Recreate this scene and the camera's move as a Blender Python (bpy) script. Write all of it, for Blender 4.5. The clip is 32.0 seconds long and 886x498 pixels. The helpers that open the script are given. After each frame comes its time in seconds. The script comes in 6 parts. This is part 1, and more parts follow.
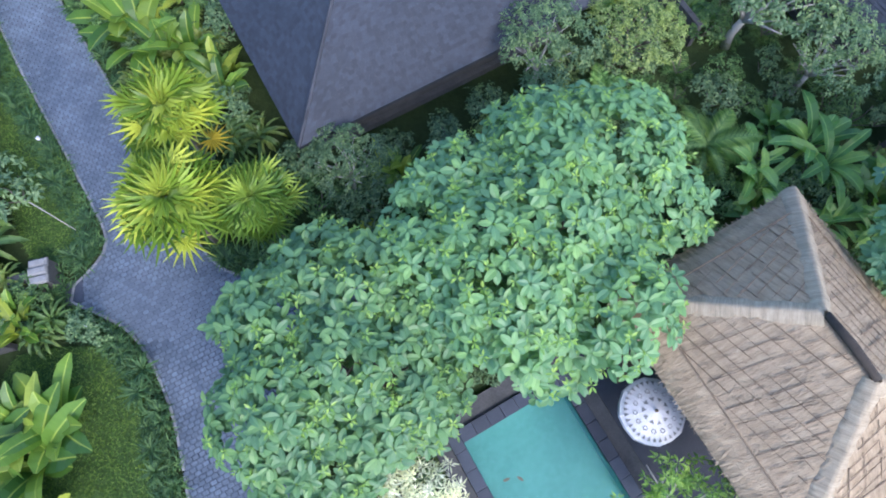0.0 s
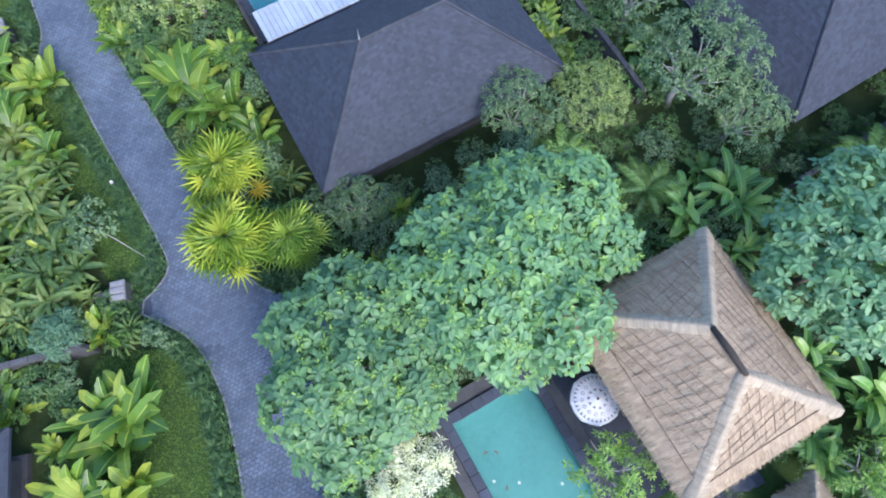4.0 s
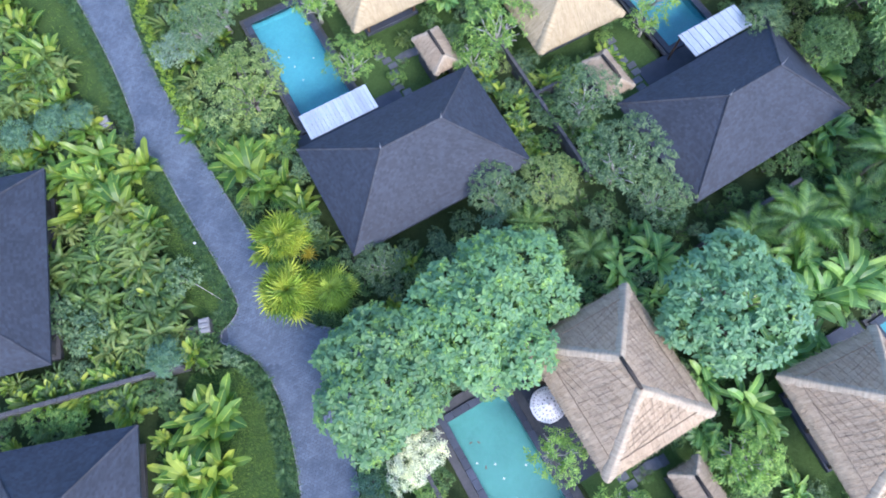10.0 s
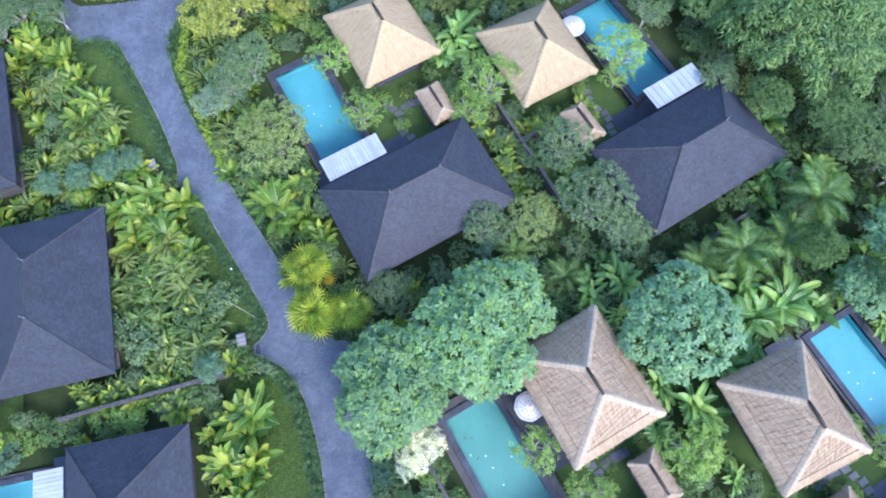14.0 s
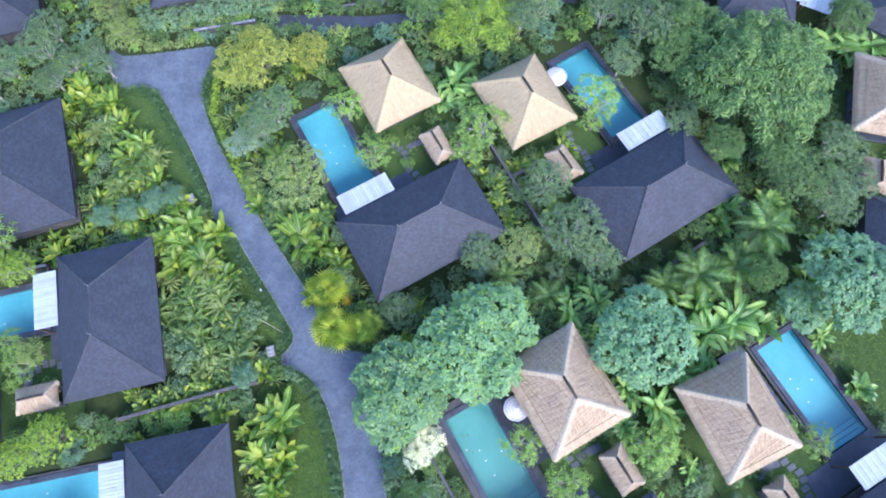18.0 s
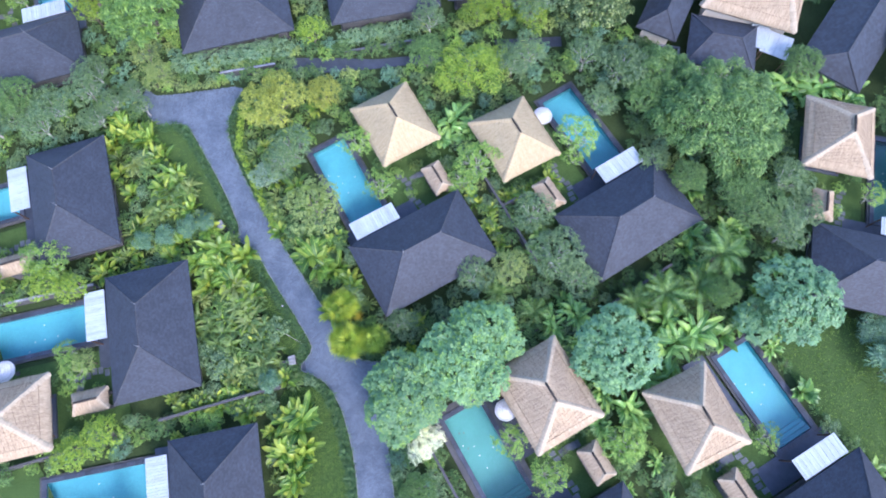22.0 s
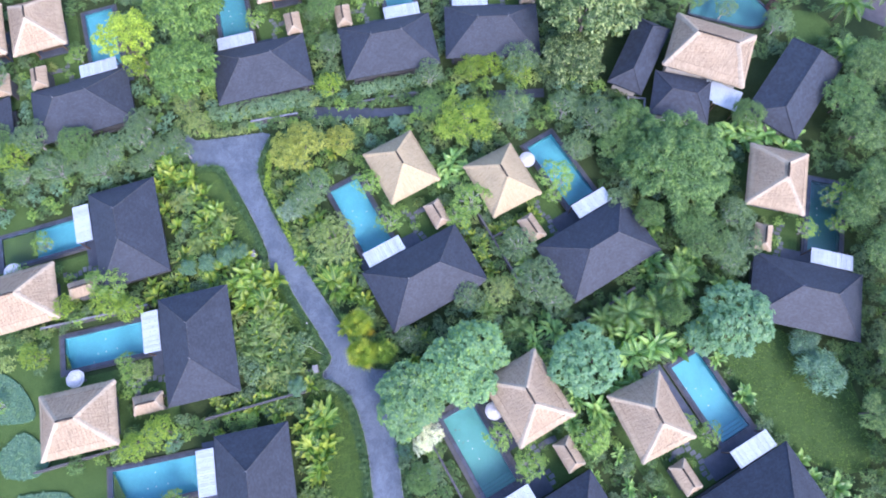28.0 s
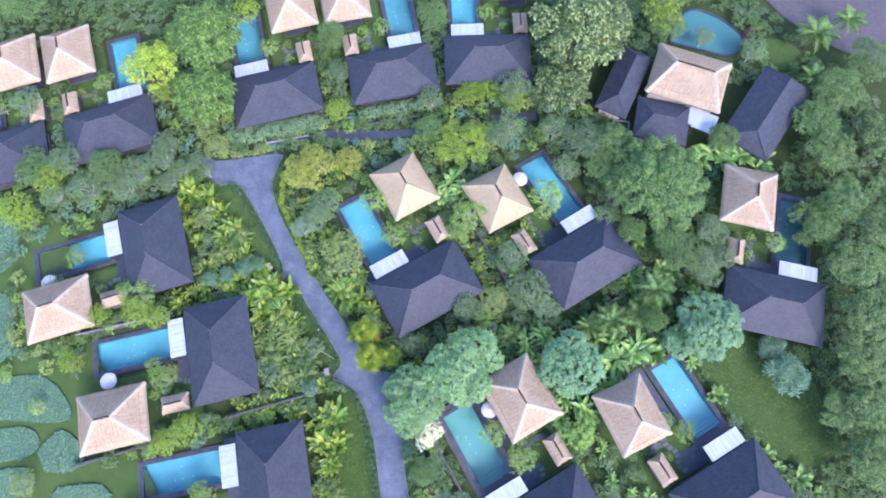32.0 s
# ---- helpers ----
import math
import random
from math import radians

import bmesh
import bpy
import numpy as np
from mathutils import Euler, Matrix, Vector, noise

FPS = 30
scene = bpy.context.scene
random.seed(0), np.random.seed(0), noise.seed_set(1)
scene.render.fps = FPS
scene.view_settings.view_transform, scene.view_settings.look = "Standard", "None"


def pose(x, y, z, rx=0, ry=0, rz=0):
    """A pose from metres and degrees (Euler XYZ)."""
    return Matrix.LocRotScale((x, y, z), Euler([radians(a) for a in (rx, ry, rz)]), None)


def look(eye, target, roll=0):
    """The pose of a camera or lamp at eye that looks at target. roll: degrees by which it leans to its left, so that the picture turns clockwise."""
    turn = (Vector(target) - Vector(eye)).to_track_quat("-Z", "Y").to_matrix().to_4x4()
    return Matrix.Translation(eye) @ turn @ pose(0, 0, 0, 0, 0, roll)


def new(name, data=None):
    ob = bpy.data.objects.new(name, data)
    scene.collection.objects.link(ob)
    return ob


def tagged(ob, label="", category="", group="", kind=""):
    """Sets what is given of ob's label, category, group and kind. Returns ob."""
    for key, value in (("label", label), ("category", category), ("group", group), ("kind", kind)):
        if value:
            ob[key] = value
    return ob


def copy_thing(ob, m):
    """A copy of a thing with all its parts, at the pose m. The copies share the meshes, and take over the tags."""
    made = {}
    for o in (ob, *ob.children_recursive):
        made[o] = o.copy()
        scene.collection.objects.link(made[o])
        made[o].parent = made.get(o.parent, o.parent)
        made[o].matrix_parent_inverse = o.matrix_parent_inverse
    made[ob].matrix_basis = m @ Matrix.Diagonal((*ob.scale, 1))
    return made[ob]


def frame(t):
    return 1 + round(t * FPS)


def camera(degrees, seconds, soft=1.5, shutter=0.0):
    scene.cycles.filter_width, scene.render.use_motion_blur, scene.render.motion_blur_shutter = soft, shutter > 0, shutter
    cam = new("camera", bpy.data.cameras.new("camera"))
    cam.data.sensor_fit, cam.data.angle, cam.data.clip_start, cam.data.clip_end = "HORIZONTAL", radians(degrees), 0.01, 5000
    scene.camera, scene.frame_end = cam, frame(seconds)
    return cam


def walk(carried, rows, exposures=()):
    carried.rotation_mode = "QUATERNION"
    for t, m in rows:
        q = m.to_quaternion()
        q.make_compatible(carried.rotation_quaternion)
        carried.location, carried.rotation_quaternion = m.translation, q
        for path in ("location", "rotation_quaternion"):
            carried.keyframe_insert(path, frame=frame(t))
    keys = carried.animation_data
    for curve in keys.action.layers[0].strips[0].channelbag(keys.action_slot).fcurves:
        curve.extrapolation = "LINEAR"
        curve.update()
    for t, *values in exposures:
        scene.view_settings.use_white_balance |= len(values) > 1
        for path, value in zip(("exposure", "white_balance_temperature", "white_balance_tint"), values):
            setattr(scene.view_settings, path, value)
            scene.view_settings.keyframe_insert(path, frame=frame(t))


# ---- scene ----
from collections import defaultdict

cam = camera(73.26, 32.0, soft=1.9)
# seconds, x, y, z, turns in degrees: a drone that climbs almost straight up, looking steeply down
PATH = [
    (0.0, 0.0, -0.0, 26.94, 17.794, 0.529, -1.648),
    (1.0, 0.08, -0.26, 28.46, 17.771, 0.525, -1.655),
    (2.0, 0.19, -0.5, 30.23, 17.749, 0.522, -1.661),
    (3.0, 0.31, -0.76, 32.18, 17.727, 0.518, -1.668),
    (5.5, 0.48, -0.95, 37.57, 17.672, 0.509, -1.684),
    (6.5, 0.53, -1.04, 39.81, 17.649, 0.505, -1.691),
    (7.5, 0.55, -1.09, 42.03, 17.627, 0.501, -1.697),
    (8.5, 0.58, -1.14, 44.24, 17.605, 0.497, -1.704),
    (9.5, 0.66, -1.2, 46.52, 17.583, 0.494, -1.71),
    (10.5, 0.68, -1.25, 48.77, 17.561, 0.49, -1.717),
    (11.5, 0.69, -1.32, 50.97, 17.539, 0.486, -1.723),
    (12.5, 0.73, -1.38, 53.19, 17.516, 0.483, -1.73),
    (13.5, 0.78, -1.45, 55.6, 17.494, 0.479, -1.736),
    (14.5, 0.85, -1.51, 58.12, 17.472, 0.476, -1.743),
    (17.0, 0.86, -1.62, 64.21, 17.417, 0.466, -1.759),
    (18.0, 0.86, -1.63, 66.72, 17.394, 0.463, -1.766),
    (19.0, 0.86, -1.64, 69.17, 17.372, 0.459, -1.772),
    (20.0, 0.89, -1.66, 71.61, 17.35, 0.456, -1.779),
    (21.0, 0.96, -1.67, 74.16, 17.328, 0.452, -1.785),
    (22.0, 0.99, -1.75, 76.66, 17.306, 0.448, -1.792),
    (23.0, 1.0, -1.78, 79.18, 17.283, 0.445, -1.798),
    (24.0, 1.06, -1.8, 81.7, 17.261, 0.441, -1.805),
    (25.0, 1.11, -1.82, 84.19, 17.239, 0.438, -1.811),
    (27.5, 1.21, -2.0, 90.42, 17.184, 0.429, -1.828),
    (28.5, 1.2, -2.06, 92.95, 17.161, 0.425, -1.834),
    (29.5, 1.22, -2.12, 95.41, 17.139, 0.422, -1.841),
    (30.5, 1.22, -2.21, 97.66, 17.117, 0.418, -1.847),
    (31.5, 1.21, -2.29, 99.69, 17.095, 0.415, -1.854),
    (32.0, 1.23, -2.34, 100.67, 17.084, 0.413, -1.857),
]
walk(cam, [(t, pose(x, y, z, rx, ry, rz)) for t, x, y, z, rx, ry, rz in PATH],
     exposures=[(0.0, 1.45, 5300, 17), (14.0, 1.72, 5220, 21), (24.0, 1.83, 5290, 24), (32.0, 1.87, 5370, 30)])

# ---- light ----
SUN_EL, SUN_AZ = radians(42), radians(150)
world = bpy.data.worlds.new("sky")
scene.world = world
world.use_nodes = True
_n = world.node_tree.nodes
_sky = _n.new("ShaderNodeTexSky")
_sky.sky_type, _sky.sun_disc = "NISHITA", False
_sky.sun_elevation, _sky.sun_rotation = SUN_EL, SUN_AZ
_sky.dust_density, _sky.air_density = 2.0, 1.2
world.node_tree.links.new(_sky.outputs[0], _n["Background"].inputs[0])
_n["Background"].inputs[1].default_value = 0.15
sun = new("sun", bpy.data.lights.new("sun", "SUN"))
sun.data.energy, sun.data.angle, sun.data.color = 1.35, radians(20), (1.0, 0.86, 0.68)
sun.matrix_world = look((60 * math.sin(SUN_AZ) * math.cos(SUN_EL), 60 * math.cos(SUN_AZ) * math.cos(SUN_EL), 60 * math.sin(SUN_EL)), (0, 0, 0))


# ---- materials ----
def nodes(name):
    m = bpy.data.materials.new(name)
    m.use_nodes = True
    t = m.node_tree
    return m, t, t.nodes["Principled BSDF"]


def add(t, kind, **kw):
    n = t.nodes.new(kind)
    for k, v in kw.items():
        n.inputs[k].default_value = v
    return n


def ramp(t, fac, stops):
    r = t.nodes.new("ShaderNodeValToRGB")
    e = r.color_ramp.elements
    while len(e) < len(stops):
        e.new(0.5)
    for k, (at, c) in enumerate(stops):
        e[k].position, e[k].color = at, (*c, 1)
    t.links.new(fac, r.inputs[0])
    return r.outputs[0]


def mixed(t, fac, a, b, how="MIX"):
    n = t.nodes.new("ShaderNodeMix")
    n.data_type, n.blend_type = "RGBA", how
    for sock, v in ((0, fac), (6, a), (7, b)):
        if isinstance(v, (int, float)):
            n.inputs[sock].default_value = v
        elif isinstance(v, tuple):
            n.inputs[sock].default_value = (*v, 1)
        else:
            t.links.new(v, n.inputs[sock])
    return n.outputs[2]


def coords(t, which="Object", scale=(1, 1, 1)):
    c = t.nodes.new("ShaderNodeTexCoord")
    mp = add(t, "ShaderNodeMapping", Scale=scale)
    t.links.new(c.outputs[which], mp.inputs[0])
    return mp.outputs[0]


def noise_tex(t, vec, scale, detail=5, rough=0.6):
    n = add(t, "ShaderNodeTexNoise", Scale=scale, Detail=detail, Roughness=rough)
    if vec is not None:
        t.links.new(vec, n.inputs["Vector"])
    return n.outputs[0]


def bump(t, b, height, strength=0.4, dist=0.02):
    n = add(t, "ShaderNodeBump", Strength=strength, Distance=dist)
    t.links.new(height, n.inputs["Height"])
    t.links.new(n.outputs[0], b.inputs["Normal"])


def leaf_mat(name, dark, mid, light, rough=0.5, glow=0.3, hue=0.5, rib=False):
    """Foliage: each leaf its own tone, each plant its own shift, light coming through the blade."""
    m, t, b = nodes(name)
    g = t.nodes.new("ShaderNodeNewGeometry")
    o = t.nodes.new("ShaderNodeObjectInfo")
    sm = t.nodes.new("ShaderNodeMath")
    sm.operation = "ADD"
    t.links.new(g.outputs["Random Per Island"], sm.inputs[0])
    t.links.new(o.outputs["Random"], sm.inputs[1])
    fr = t.nodes.new("ShaderNodeMath")
    fr.operation = "FRACT"
    t.links.new(sm.outputs[0], fr.inputs[0])
    col = ramp(t, fr.outputs[0], [(0.0, dark), (0.55, mid), (1.0, light)])
    if rib:
        sx = t.nodes.new("ShaderNodeSeparateXYZ")
        t.links.new(coords(t, "UV"), sx.inputs[0])
        pale = tuple(1.15 * c + 0.02 for c in light)
        band = ramp(t, sx.outputs[0], [(0.43, (0, 0, 0)), (0.48, (0.55, 0.55, 0.55)), (0.52, (0.55, 0.55, 0.55)), (0.57, (0, 0, 0))])
        veins = noise_tex(t, coords(t, "UV", (2.0, 26.0, 1)), 1.0, 2)
        col = mixed(t, ramp(t, veins, [(0.4, (0.4, 0.4, 0.4)), (0.65, (0, 0, 0))]), col, mixed(t, 1.0, col, (0.72, 0.78, 0.7), "MULTIPLY"))
        col = mixed(t, band, col, pale)
    hv = t.nodes.new("ShaderNodeHueSaturation")
    mr = add(t, "ShaderNodeMapRange")
    mr.inputs["To Min"].default_value, mr.inputs["To Max"].default_value = 0.87, 1.13
    t.links.new(o.outputs["Random"], mr.inputs[0])
    t.links.new(mr.outputs[0], hv.inputs["Value"])
    hv.inputs["Hue"].default_value = hue
    t.links.new(col, hv.inputs["Color"])
    big = noise_tex(t, coords(t), 0.9, 2)
    col2 = mixed(t, ramp(t, big, [(0.35, (0, 0, 0)), (0.7, (1, 1, 1))]), hv.outputs[0], mixed(t, 1.0, hv.outputs[0], (1.35, 1.25, 0.9), "MULTIPLY"))
    t.links.new(col2, b.inputs["Base Color"])
    b.inputs["Roughness"].default_value = rough
    b.inputs["Specular IOR Level"].default_value = 0.35
    tr = t.nodes.new("ShaderNodeBsdfTranslucent")
    t.links.new(mixed(t, 1.0, col2, (1.5, 1.6, 0.6), "MULTIPLY"), tr.inputs[0])
    mx = t.nodes.new("ShaderNodeMixShader")
    mx.inputs[0].default_value = glow
    t.links.new(b.outputs[0], mx.inputs[1])
    t.links.new(tr.outputs[0], mx.inputs[2])
    t.links.new(mx.outputs[0], t.nodes["Material Output"].inputs[0])
    return m


def plain_mat(name, a, c, scale=3.0, rough=0.8, bumpy=0.4, fine=40.0, piece=0.0, metal=0.0, dist=0.02, stretch=(1, 1, 1), blot=0.0):
    """Mineral, wood or paint: two tones in large patches, fine grain, relief; piece: spread between single pieces."""
    m, t, b = nodes(name)
    v = coords(t, "Object", stretch)
    big, small = noise_tex(t, v, scale, 6), noise_tex(t, v, fine, 4)
    col = ramp(t, big, [(0.3, a), (0.7, c)])
    col = mixed(t, 0.35, col, ramp(t, small, [(0.3, tuple(0.55 * x for x in a)), (0.75, tuple(min(1, 1.25 * x) for x in c))]))
    if blot:
        damp = noise_tex(t, coords(t, "Object", (0.5, 0.5, 0.5)), 0.8, 7, 0.7)
        col = mixed(t, ramp(t, damp, [(0.44, (0, 0, 0)), (0.64, (blot, blot, blot))]), col, mixed(t, 1.0, col, (0.62, 0.66, 0.7), "MULTIPLY"))
        scuff = noise_tex(t, coords(t, "Object", (1.6, 0.35, 1)), 1.3, 6, 0.75)
        col = mixed(t, ramp(t, scuff, [(0.55, (0, 0, 0)), (0.78, (blot, blot, blot))]), col, mixed(t, 1.0, col, (1.45, 1.38, 1.3), "MULTIPLY"))
    if piece:
        g = t.nodes.new("ShaderNodeNewGeometry")
        o = t.nodes.new("ShaderNodeObjectInfo")
        s = t.nodes.new("ShaderNodeMath")
        s.operation = "ADD"
        t.links.new(g.outputs["Random Per Island"], s.inputs[0])
        t.links.new(o.outputs["Random"], s.inputs[1])
        fr = t.nodes.new("ShaderNodeMath")
        fr.operation = "FRACT"
        t.links.new(s.outputs[0], fr.inputs[0])
        col = mixed(t, 1.0, col, ramp(t, fr.outputs[0], [(0, (1 - piece,) * 3), (1, (1 + piece,) * 3)]), "MULTIPLY")
    t.links.new(col, b.inputs["Base Color"])
    b.inputs["Roughness"].default_value, b.inputs["Metallic"].default_value = rough, metal
    if bumpy:
        bump(t, b, small, bumpy, dist)
    return m


def thatch_mat(name, a, c, e):
    """Straw: fibres along the slope (UV v), grey weathering in patches."""
    m, t, b = nodes(name)
    fib = noise_tex(t, coords(t, "UV", (26, 1.4, 1)), 1.0, 6, 0.75)
    thick = noise_tex(t, coords(t, "UV", (5, 0.7, 1)), 1.0, 4)
    patch = noise_tex(t, coords(t), 0.45, 4)
    old = noise_tex(t, coords(t), 0.16, 3)
    rows = noise_tex(t, coords(t, "UV", (1.2, 3.5, 1)), 1.0, 3)
    col = ramp(t, patch, [(0.3, a), (0.7, c)])
    col = mixed(t, 0.7, col, ramp(t, fib, [(0.28, tuple(0.35 * x for x in a)), (0.52, c), (0.75, e)]))
    col = mixed(t, ramp(t, rows, [(0.4, (0, 0, 0)), (0.75, (0.5, 0.5, 0.5))]), col, a)
    col = mixed(t, 0.3, col, ramp(t, thick, [(0.35, a), (0.65, e)]))
    col = mixed(t, ramp(t, old, [(0.42, (0, 0, 0)), (0.6, (0.4, 0.4, 0.4))]), col, mixed(t, 1.0, col, (0.82, 0.86, 0.92), "MULTIPLY"))
    t.links.new(col, b.inputs["Base Color"])
    b.inputs["Roughness"].default_value = 0.95
    b.inputs["Specular IOR Level"].default_value = 0.1
    bump(t, b, fib, 0.9, 0.05)
    return m


def pool_mat(name, a, c):
    m, t, b = nodes(name)
    v = coords(t)
    brick = t.nodes.new("ShaderNodeTexBrick")
    brick.offset = 0
    for k, x in (("Scale", 3.0), ("Mortar Size", 0.012), ("Brick Width", 0.5), ("Row Height", 0.5)):
        brick.inputs[k].default_value = x
    brick.inputs["Color1"].default_value, brick.inputs["Color2"].default_value = (*a, 1), (*c, 1)
    brick.inputs["Mortar"].default_value = (*(0.85 * x for x in a), 1)
    t.links.new(v, brick.inputs["Vector"])
    col = mixed(t, 0.35, brick.outputs[0], ramp(t, noise_tex(t, v, 0.5, 4), [(0.3, tuple(0.8 * x for x in a)), (0.7, c)]))
    t.links.new(col, b.inputs["Base Color"])
    b.inputs["Roughness"].default_value = 0.5
    return m


def water_mat(name, tint, scale=2.2, strength=0.12):
    m, t, b = nodes(name)
    b.inputs["Base Color"].default_value = (*tint, 1)
    b.inputs["Roughness"].default_value = 0.06
    b.inputs["IOR"].default_value = 1.33
    b.inputs["Transmission Weight"].default_value = 1.0
    bump(t, b, noise_tex(t, coords(t), scale, 3), strength, 0.05)
    return m


def grass_mat(name, a, c, scale=0.35):
    m, t, b = nodes(name)
    v = coords(t)
    n1, n2, n3 = noise_tex(t, v, scale, 6), noise_tex(t, v, 4.5, 6, 0.75), noise_tex(t, v, 45.0, 3, 0.8)
    col = ramp(t, n1, [(0.3, a), (0.7, c)])
    col = mixed(t, 0.5, col, ramp(t, n2, [(0.3, tuple(0.45 * x for x in a)), (0.7, tuple(1.3 * x for x in c))]))
    col = mixed(t, 0.4, col, ramp(t, n3, [(0.35, tuple(0.4 * x for x in a)), (0.7, tuple(1.4 * x for x in c))]))
    t.links.new(col, b.inputs["Base Color"])
    b.inputs["Roughness"].default_value = 0.95
    b.inputs["Specular IOR Level"].default_value = 0.1
    bump(t, b, n2, 0.8, 0.1)
    return m


